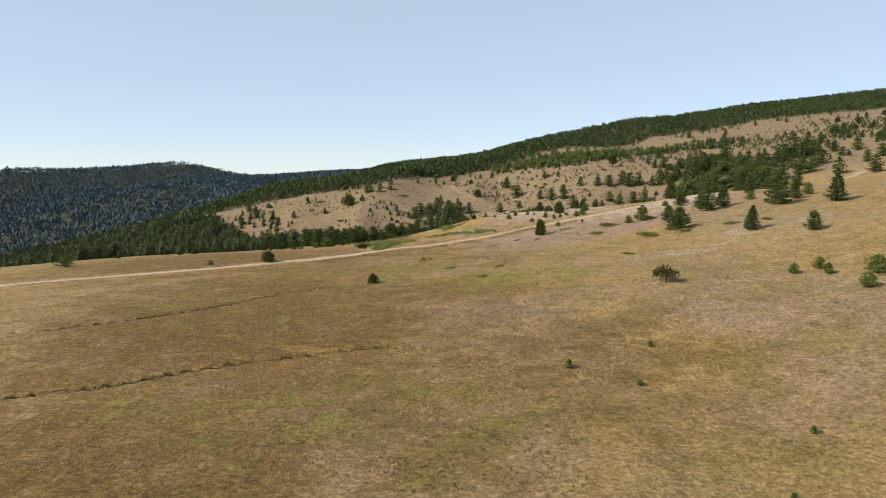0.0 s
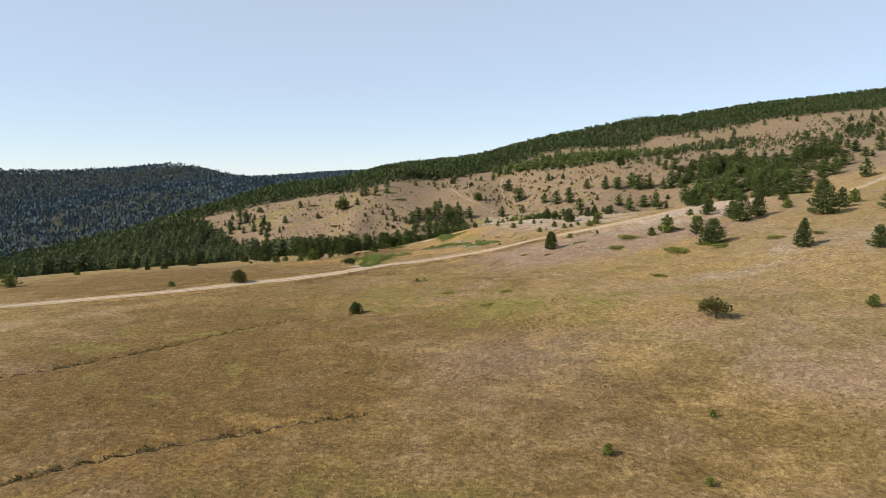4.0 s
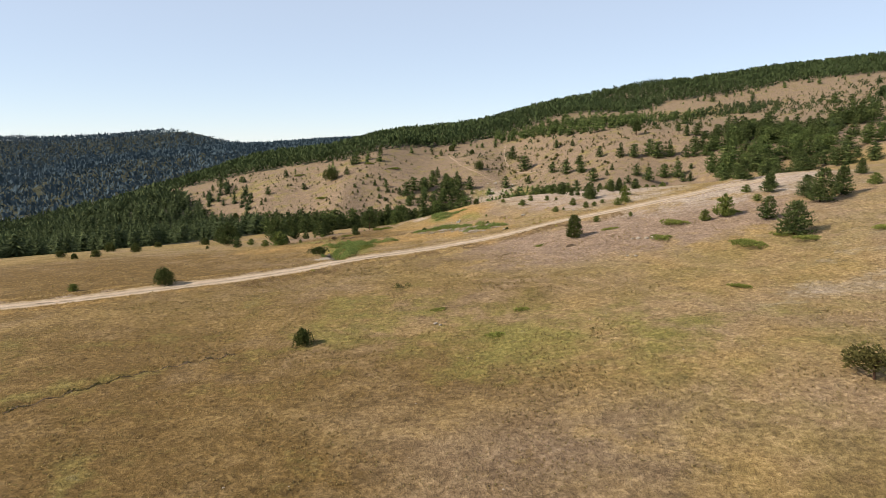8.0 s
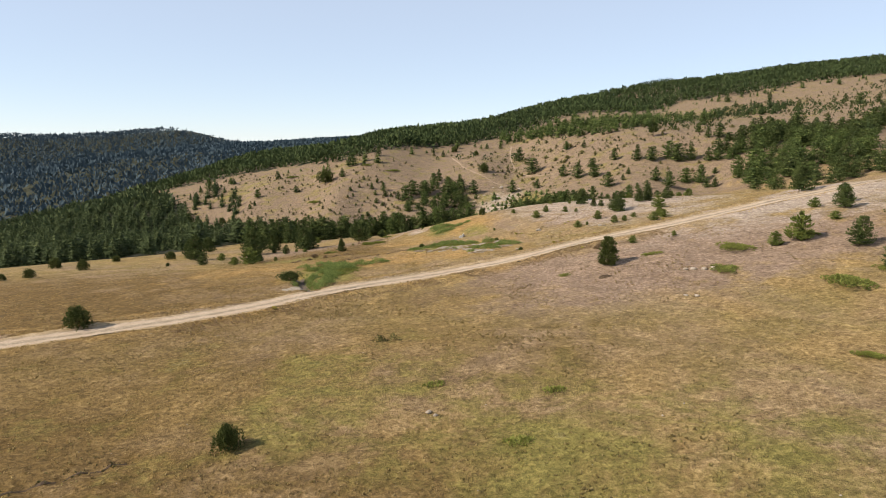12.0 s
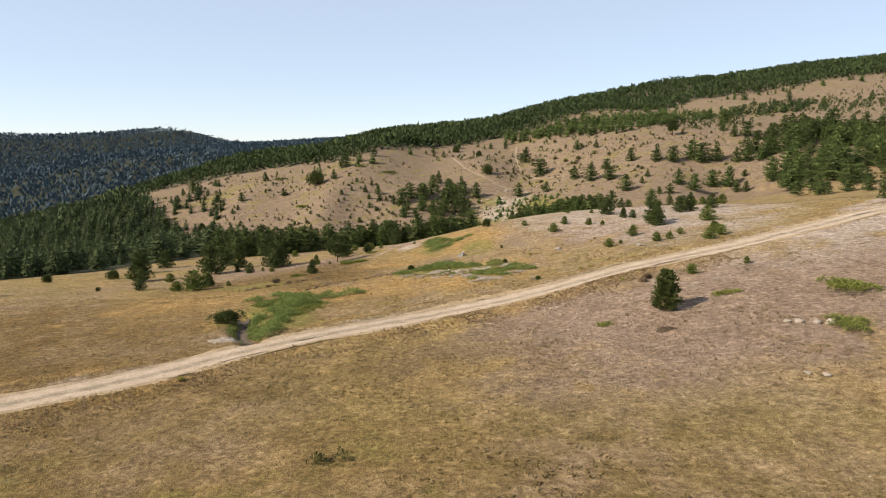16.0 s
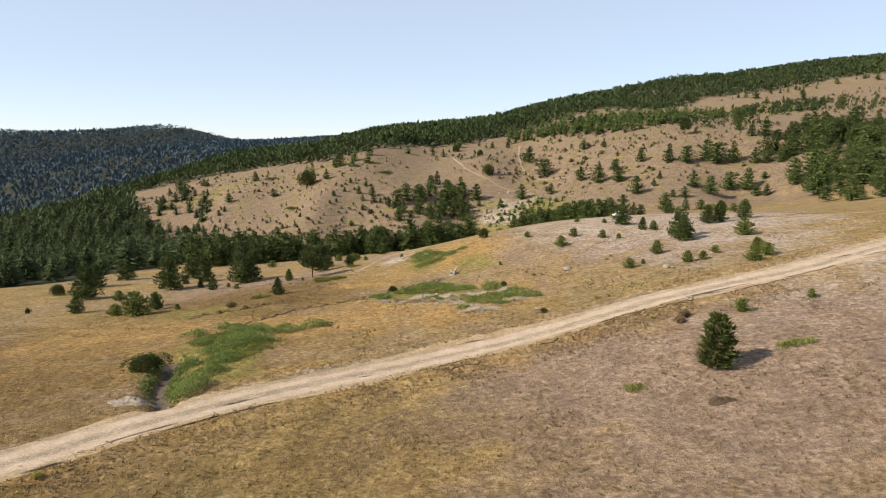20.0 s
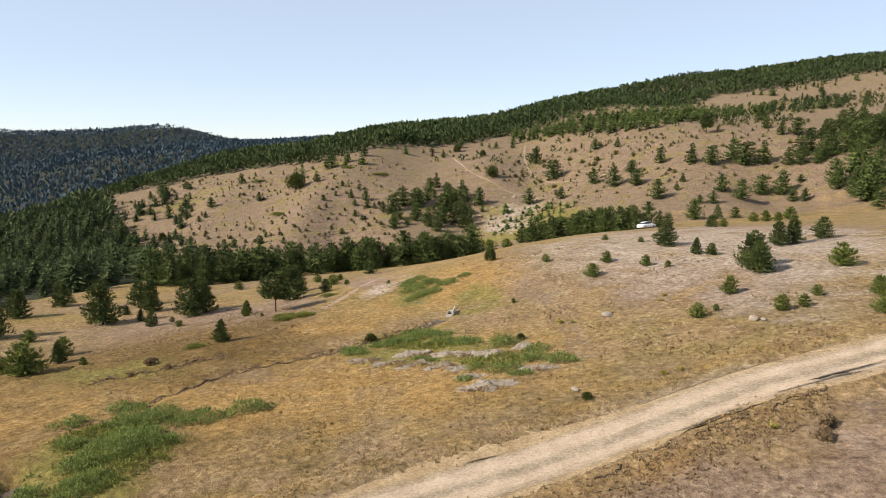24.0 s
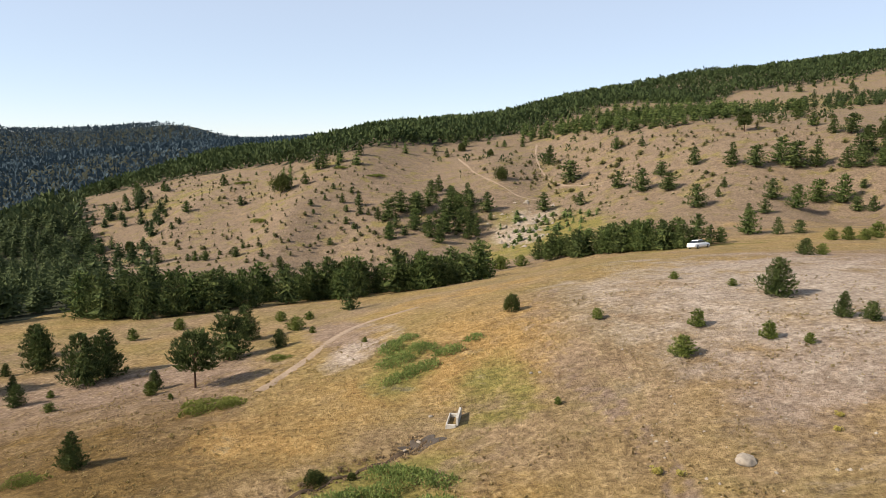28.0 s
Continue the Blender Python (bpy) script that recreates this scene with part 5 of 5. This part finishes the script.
def stone_mesh(seed, squash, cuts=2):
    """A worn stone about 1 across."""
    rng = np.random.default_rng(seed)
    bm = bmesh.new()
    bmesh.ops.create_icosphere(bm, subdivisions=cuts, radius=0.5)
    planes = rng.normal(0, 1, (7, 3))
    planes /= np.linalg.norm(planes, axis=1)[:, None]
    for v in bm.verts:
        p = np.array(v.co)
        for n in planes:
            d = p @ n - 0.36
            if d > 0:
                p = p - n * d * 0.85
        p = p * (1 + 0.08 * noise.noise(Vector(p) * 4 + Vector((seed, 0, 0))))
        v.co = Vector((p[0], p[1], p[2] * squash))
    me = bpy.data.meshes.new("stone")
    bm.to_mesh(me)
    bm.free()
    me.materials.append(ROCK)
    return me


STONES = [stone_mesh(i, q) for i, q in enumerate((0.6, 0.75, 0.5, 0.65))]


def rock(x, y, size, label="pale weathered boulder lying in dry grass"):
    me = STONES[CROWNS.randrange(len(STONES))]
    ob = new("rock", me)
    ob.matrix_basis = pose(x, y, spot(x, y) + size * 0.12, CROWNS.uniform(-8, 8), CROWNS.uniform(-8, 8), CROWNS.uniform(0, 360)) @ Matrix.Diagonal((size * 1.2, size, size * 1.05, 1))
    return tagged(ob, label, "rock", "boulders")


rock(13.1, 207.2, 0.95, "large rounded pale boulder in dry grass")
for x, y, s in ((23, 199.5, 0.8), (23.6, 199.1, 0.5), (13.2, 207.9, 0.5), (4, 223.2, 0.3), (4.6, 223, 0.25), (-2.8, 126, 0.55), (-2.3, 125.4, 0.35), (26.5, 162.4, 0.6), (27.3, 162.1, 0.8), (28.3, 161.2, 0.7), (29.2, 160.8, 0.9), (23.4, 152.1, 0.5), (24.4, 151.5, 0.6), (8, 190.6, 0.6)):
    rock(x, y, s)
for x, y, s in ((3.2, 201.4, 1.1), (2.4, 200.6, 0.9), (4.9, 202.3, 0.8), (1.4, 201, 0.8), (-1.6, 202.8, 0.9), (-2.8, 204, 1.0), (-4, 204.4, 0.7), (5.6, 200.2, 0.6), (2.6, 198.6, 0.6), (-23.6, 170.4, 1.1), (-3.4, 215.6, 0.5), (-4.2, 214.9, 0.45), (-2.9, 218.9, 0.5)):
    rock(x, y, s * 0.62, "pale stone beside the muddy spring")


def stones(name, poly, spacing, low, high, seed, label, thin=0.5):
    """Small stones strewn over an outline, in one mesh."""
    rng = np.random.default_rng(seed)
    P = scatter(poly, spacing, seed, thin)
    n = len(P)
    corners = np.array([(1, 0, 0), (0.3, 0.9, 0), (-0.8, 0.5, 0), (-0.7, -0.6, 0), (0.4, -0.8, 0), (0.1, 0, 0.7)])
    s = low + (high - low) * rng.random(n) ** 3
    z = land(P[:, 0], P[:, 1])
    a = rng.uniform(0, 6.28, n)
    V = corners[None] * (1 + rng.normal(0, 0.18, (n, 6, 3))) * s[:, None, None]
    X = V[..., 0] * np.cos(a)[:, None] - V[..., 1] * np.sin(a)[:, None] + P[:, :1]
    Y = V[..., 0] * np.sin(a)[:, None] + V[..., 1] * np.cos(a)[:, None] + P[:, 1:]
    V = np.stack([X, Y, V[..., 2] + z[:, None] - 0.02], -1).reshape(-1, 3)
    i = np.arange(n) * 6
    F = np.concatenate([np.stack([i + j, i + (j + 1) % 5, i + 5], 1) for j in range(5)])
    return tagged(new(name, mesh_of(name, V, F, ROCK)), label, "stones", kind="stuff")


stones("field_stones", [(8, 196), (36, 197), (44, 262), (14, 262)], 0.75, 0.03, 0.16, 71, "small pale stones on the bare slope", 0.55)
stones("verge_stones", [(28, 176), (66, 186), (66, 200), (30, 188)], 0.65, 0.03, 0.19, 72, "pale stones on the rubble verge", 0.5)
stones("meadow_stones", [(-36, 50), (36, 50), (40, 165), (-36, 165)], 3.2, 0.03, 0.13, 73, "few small stones in the pasture", 0.5)
stones("gully_stones", [(2, 384), (6, 362), (13, 351), (21, 362), (24, 380), (26, 400), (14, 404), (4, 394)], 1.9, 0.25, 1.3, 74, "pale eroded rocks in the gully head", 0.5)
stones("spring_stones", [(-11, 205), (-1, 197.5), (6, 197), (6, 204), (-4, 207)], 0.3, 0.03, 0.13, 75, "pale rubble round the spring", 0.5)
stones("hill_stones", [(40, 345), (90, 350), (110, 400), (60, 420), (10, 420), (-50, 420), (-60, 380)], 3.0, 0.08, 0.4, 76, "pale stones on the hillside", 0.5)


for x, y, rx, ry, h, s in ((-4.5, 204.2, 1.5, 0.8, 0.45, 81), (-1.4, 202.9, 1.3, 0.7, 0.45, 82), (0.8, 201.9, 1.1, 0.7, 0.5, 83), (2.5, 201.2, 1.5, 0.8, 0.55, 84), (5.2, 202.4, 1.0, 0.6, 0.45, 85), (2.2, 193.6, 2.0, 1.2, 0.5, 96), (1.0, 196.0, 1.1, 0.6, 0.35, 95),
                           (5.3, 196.4, 0.9, 0.6, 0.35, 100), (6.7, 196.1, 0.8, 0.5, 0.35, 101), (-8.4, 203.3, 1.6, 0.5, 0.3, 97), (-6.2, 201.9, 1.5, 0.5, 0.3, 98), (-3.9, 200.4, 1.5, 0.5, 0.32, 99), (-1.6, 199.1, 1.3, 0.5, 0.32, 102), (-0.1, 198.2, 0.9, 0.5, 0.3, 103), (-23.4, 170.2, 1.7, 1.0, 0.5, 86)):
    tagged(heap("earth_mound", x, y, rx, ry, h * 0.55, s, ASH, ""), "low mound of grey earth by the spring", "mound", "earth mounds")
tagged(heap("mud_puddle", -3.1, 215.3, 1.2, 0.8, 0.02, 87, MUD, ""), "dark wet mud below the spring trough", "mud", kind="structure")
# dark strips that paint shade along the brook, runnel and ditch bottoms
for line, half, seed, words in ((BROOK, 0.19, 88, "narrow cut of a dry brook with its shade painted dark"), (RUNNEL, 0.16, 92, "narrow cut of a side runnel with its shade painted dark"), (DITCH_A, 0.15, 93, "bottom of a shallow field ditch with its shade painted dark"), (DITCH_B, 0.15, 94, "bottom of an old furrow with its shade painted dark")):
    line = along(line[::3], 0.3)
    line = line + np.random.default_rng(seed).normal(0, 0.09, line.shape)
    tagged(new("brook_bed", strip("brook_bed", line, np.array([-1, -0.4, 0.4, 1]) * half, 0.10 if half > 0.155 else 0.05, SHADED_SOIL, half * 0.3, seed)), words, "brook", kind="structure")
tagged(new("washout", strip("washout", GULLY, np.linspace(-0.55, 0.55, 4), 0.05, MUD, 0.15, 89)), "dark washed-out gully in the damp hollow", "gully", kind="structure")
for line, seed in (([(-9, 468), (-2, 437), (5, 419), (9, 412), (13, 406), (19, 402)], 90), ([(25, 490), (23.4, 470), (22.8, 447), (24, 428), (28, 414), (36, 404), (48, 396)], 91)):
    L = along(line)
    tagged(new("footpath", strip("footpath", L, np.linspace(-0.4, 0.4, 4), 0.10, DIRT, 0.2, seed)), "faint pale footpath up the hillside", "path", kind="structure")


# ---------------------------------------------------------------- the trough
def box_mesh(name, size, material, bevel=0.02, taper=0.0):
    bm = bmesh.new()
    bmesh.ops.create_cube(bm, size=1.0)
    for v in bm.verts:
        k = 1 - taper * (v.co.z + 0.5)
        v.co = Vector((v.co.x * size[0] * k, v.co.y * size[1] * k, v.co.z * size[2] + size[2] / 2))
    bmesh.ops.bevel(bm, geom=bm.edges[:], offset=bevel, segments=2, affect="EDGES")
    me = bpy.data.meshes.new(name)
    bm.to_mesh(me)
    bm.free()
    me.materials.append(material)
    return me


def trough():
    ob = new("water_trough")
    ob.matrix_basis = pose(-1.35, 217.6, spot(-1.35, 217.6) - 0.30, 0, 0, -5) @ Matrix.Diagonal((0.66, 0.85, 0.85, 1))
    side, end = box_mesh("side_wall", (0.13, 2.3, 0.62), CONCRETE), box_mesh("end_wall", (0.840, 0.160, 0.620), CONCRETE)
    part("side_wall", side, ob, at=(-0.5, 0, 0))
    part("back_slab", box_mesh("back_slab", (0.24, 2.1, 1.12), CONCRETE), ob, "taller pale concrete slab", (0.52, 0.12, 0))
    part("end_wall", end, ob, at=(0, -1.07, 0))
    part("end_wall", end, ob, at=(0, 1.07, 0))
    part("floor", box_mesh("floor", (0.84, 1.98, 0.14), CONCRETE), ob)
    part("water", box_mesh("water", (0.82, 1.96, 0.05), MUD, 0.005), ob, "dark standing water", (0, 0, 0.16))
    part("spout", box_mesh("spout", (0.300, 0.100, 0.100), CONCRETE), ob, at=(0.300, 0.300, 0.750))
    return tagged(ob, "weathered concrete water trough at a muddy spring", "trough")


trough()


# ---------------------------------------------------------------- the car
PAINT, pt, psh = nodes("white_paint")
psh.inputs["Base Color"].default_value, psh.inputs["Roughness"].default_value, psh.inputs["Coat Weight"].default_value = (0.78, 0.79, 0.80, 1), 0.35, 0.6
GLASS, gt, gsh = nodes("tinted_glass")
gsh.inputs["Base Color"].default_value, gsh.inputs["Roughness"].default_value, gsh.inputs["Specular IOR Level"].default_value = (0.02, 0.025, 0.03, 1), 0.06, 0.8
RUBBER = plain_material("rubber", (0.015, 0.015, 0.015), (0.035, 0.035, 0.035), 20, 0.8)
ALLOY = plain_material("alloy", (0.450, 0.450, 0.460), (0.600, 0.600, 0.600), 20, 0.35, 0.1, 0.01, 0.9)
LENS, lt, lsh = nodes("red_lens")
lsh.inputs["Base Color"].default_value, lsh.inputs["Roughness"].default_value = (0.25, 0.01, 0.01, 1), 0.2
TRIM = plain_material("dark_trim", (0.020, 0.020, 0.020), (0.050, 0.050, 0.050), 10, 0.7)


def lofted(name, rings, material):
    """A closed hull through cross-sections: (x, half width, low, high, half width at the top)."""
    V, F = [], []
    for x, w, lo, hi, wt in rings:
        V += [(x, -w * 0.94, lo), (x, -w, lo + 0.3 * (hi - lo)), (x, -w * 0.985, lo + 0.65 * (hi - lo)), (x, -wt, hi - 0.02), (x, -wt * 0.6, hi), (x, wt * 0.6, hi), (x, wt, hi - 0.02), (x, w * 0.985, lo + 0.65 * (hi - lo)), (x, w, lo + 0.3 * (hi - lo)), (x, w * 0.94, lo)]
    n, m = len(rings), 10
    bm = bmesh.new()
    vs = [bm.verts.new(v) for v in V]
    for k in range(n - 1):
        for j in range(m):
            a, b = k * m + j, k * m + (j + 1) % m
            bm.faces.new((vs[a], vs[b], vs[b + m], vs[a + m]))
    bm.faces.new([vs[j] for j in reversed(range(m))])
    bm.faces.new([vs[(n - 1) * m + j] for j in range(m)])
    bmesh.ops.recalc_face_normals(bm, faces=bm.faces[:])
    me = bpy.data.meshes.new(name)
    bm.to_mesh(me)
    bm.free()
    me.shade_smooth()
    me.materials.append(material)
    return me


def wheel_mesh(name, radius, width, material, hole=0.0):
    bm = bmesh.new()
    n = 24
    prof = [(max(hole, 0.001), -width / 2), (radius * 0.94, -width / 2), (radius, -width * 0.35), (radius, width * 0.35), (radius * 0.94, width / 2), (max(hole, 0.001), width / 2)]
    rows = [[bm.verts.new((math.cos(6.283 * j / n) * r, y, math.sin(6.283 * j / n) * r)) for j in range(n)] for r, y in prof]
    for a, b in zip(rows, rows[1:] + rows[:1]):
        for j in range(n):
            bm.faces.new((a[j], a[(j + 1) % n], b[(j + 1) % n], b[j]))
    me = bpy.data.meshes.new(name)
    bm.to_mesh(me)
    bm.free()
    me.materials.append(material)
    return me


def car(x, y, turn):
    ob = new("car")
    dx, dy = math.cos(radians(turn)), math.sin(radians(turn))
    fall = math.degrees(math.atan2(spot(x + dx * 1.3, y + dy * 1.3) - spot(x - dx * 1.3, y - dy * 1.3), 2.6))
    side = math.degrees(math.atan2(spot(x - dy * 0.7, y + dx * 0.7) - spot(x + dy * 0.7, y - dx * 0.7), 1.4))
    ob.matrix_basis = pose(x, y, spot(x, y) + 0.02, 0, 0, turn) @ pose(0, 0, 0, side, -fall, 0)
    body = [(-2.2, 0.62, 0.42, 0.78, 0.58), (-2.12, 0.78, 0.28, 0.98, 0.70), (-1.7, 0.87, 0.22, 1.04, 0.78), (-0.9, 0.88, 0.20, 0.98, 0.84), (0.6, 0.88, 0.20, 0.95, 0.82), (1.2, 0.87, 0.22, 0.90, 0.76), (1.9, 0.82, 0.26, 0.78, 0.66), (2.18, 0.62, 0.34, 0.64, 0.52)]
    cabin = [(-1.78, 0.70, 0.95, 1.02, 0.62), (-1.15, 0.76, 0.92, 1.34, 0.58), (-0.6, 0.78, 0.92, 1.45, 0.60), (0.15, 0.78, 0.92, 1.44, 0.60), (0.6, 0.76, 0.90, 1.28, 0.58), (1.12, 0.70, 0.86, 0.93, 0.60)]
    roof = [(-1.12, 0.60, 1.31, 1.37, 0.52), (-0.6, 0.62, 1.42, 1.475, 0.55), (0.15, 0.62, 1.41, 1.465, 0.55), (0.52, 0.60, 1.30, 1.345, 0.52)]
    part("body", lofted("body", body, PAINT), ob, "glossy white body")
    part("windows", lofted("windows", cabin, GLASS), ob, "dark tinted glass")
    part("roof", lofted("roof", roof, PAINT), ob)
    for sx in (-1.32, 1.32):
        for sy in (-0.80, 0.80):
            w = part("wheel", wheel_mesh("wheel", 0.30, 0.19, RUBBER, 0.18), ob, "black tyre", (sx, sy, 0.30))
            part("rim", wheel_mesh("rim", 0.185, 0.17, ALLOY), w, "silver rim")
    pillar = box_mesh("pillar", (0.070, 0.030, 0.500), PAINT, 0.008)
    for sx in (-0.35, -1.25, 0.75):
        for sy in (-0.715, 0.715):
            p = part("pillar", pillar, ob, at=(sx, sy, 0.92))
            p.rotation_euler = (0.22 if sy > 0 else -0.22, (0.7 if sx < -1 else -0.9 if sx > 0.5 else 0), 0)
    lens = box_mesh("tail_light", (0.060, 0.300, 0.140), LENS, 0.01)
    lamp = box_mesh("headlight", (0.120, 0.300, 0.120), ALLOY, 0.02)
    for sy in (-0.55, 0.55):
        part("tail_light", lens, ob, "red tail light", (-2.14, sy, 0.74))
        part("headlight", lamp, ob, "clear headlight", (2.02, sy, 0.60))
        part("mirror", box_mesh("mirror", (0.120, 0.180, 0.120), PAINT, 0.02), ob, at=(0.62, sy * 1.72, 0.93))
    part("bumper", box_mesh("bumper", (0.12, 1.35, 0.16), PAINT, 0.03), ob, at=(-2.16, 0, 0.36))
    part("bumper", box_mesh("bumper", (0.12, 1.25, 0.14), TRIM, 0.03), ob, at=(2.14, 0, 0.30))
    return tagged(ob, "white saloon car parked beside dark bushes", "car")


car(37.6, 294.2, 36)
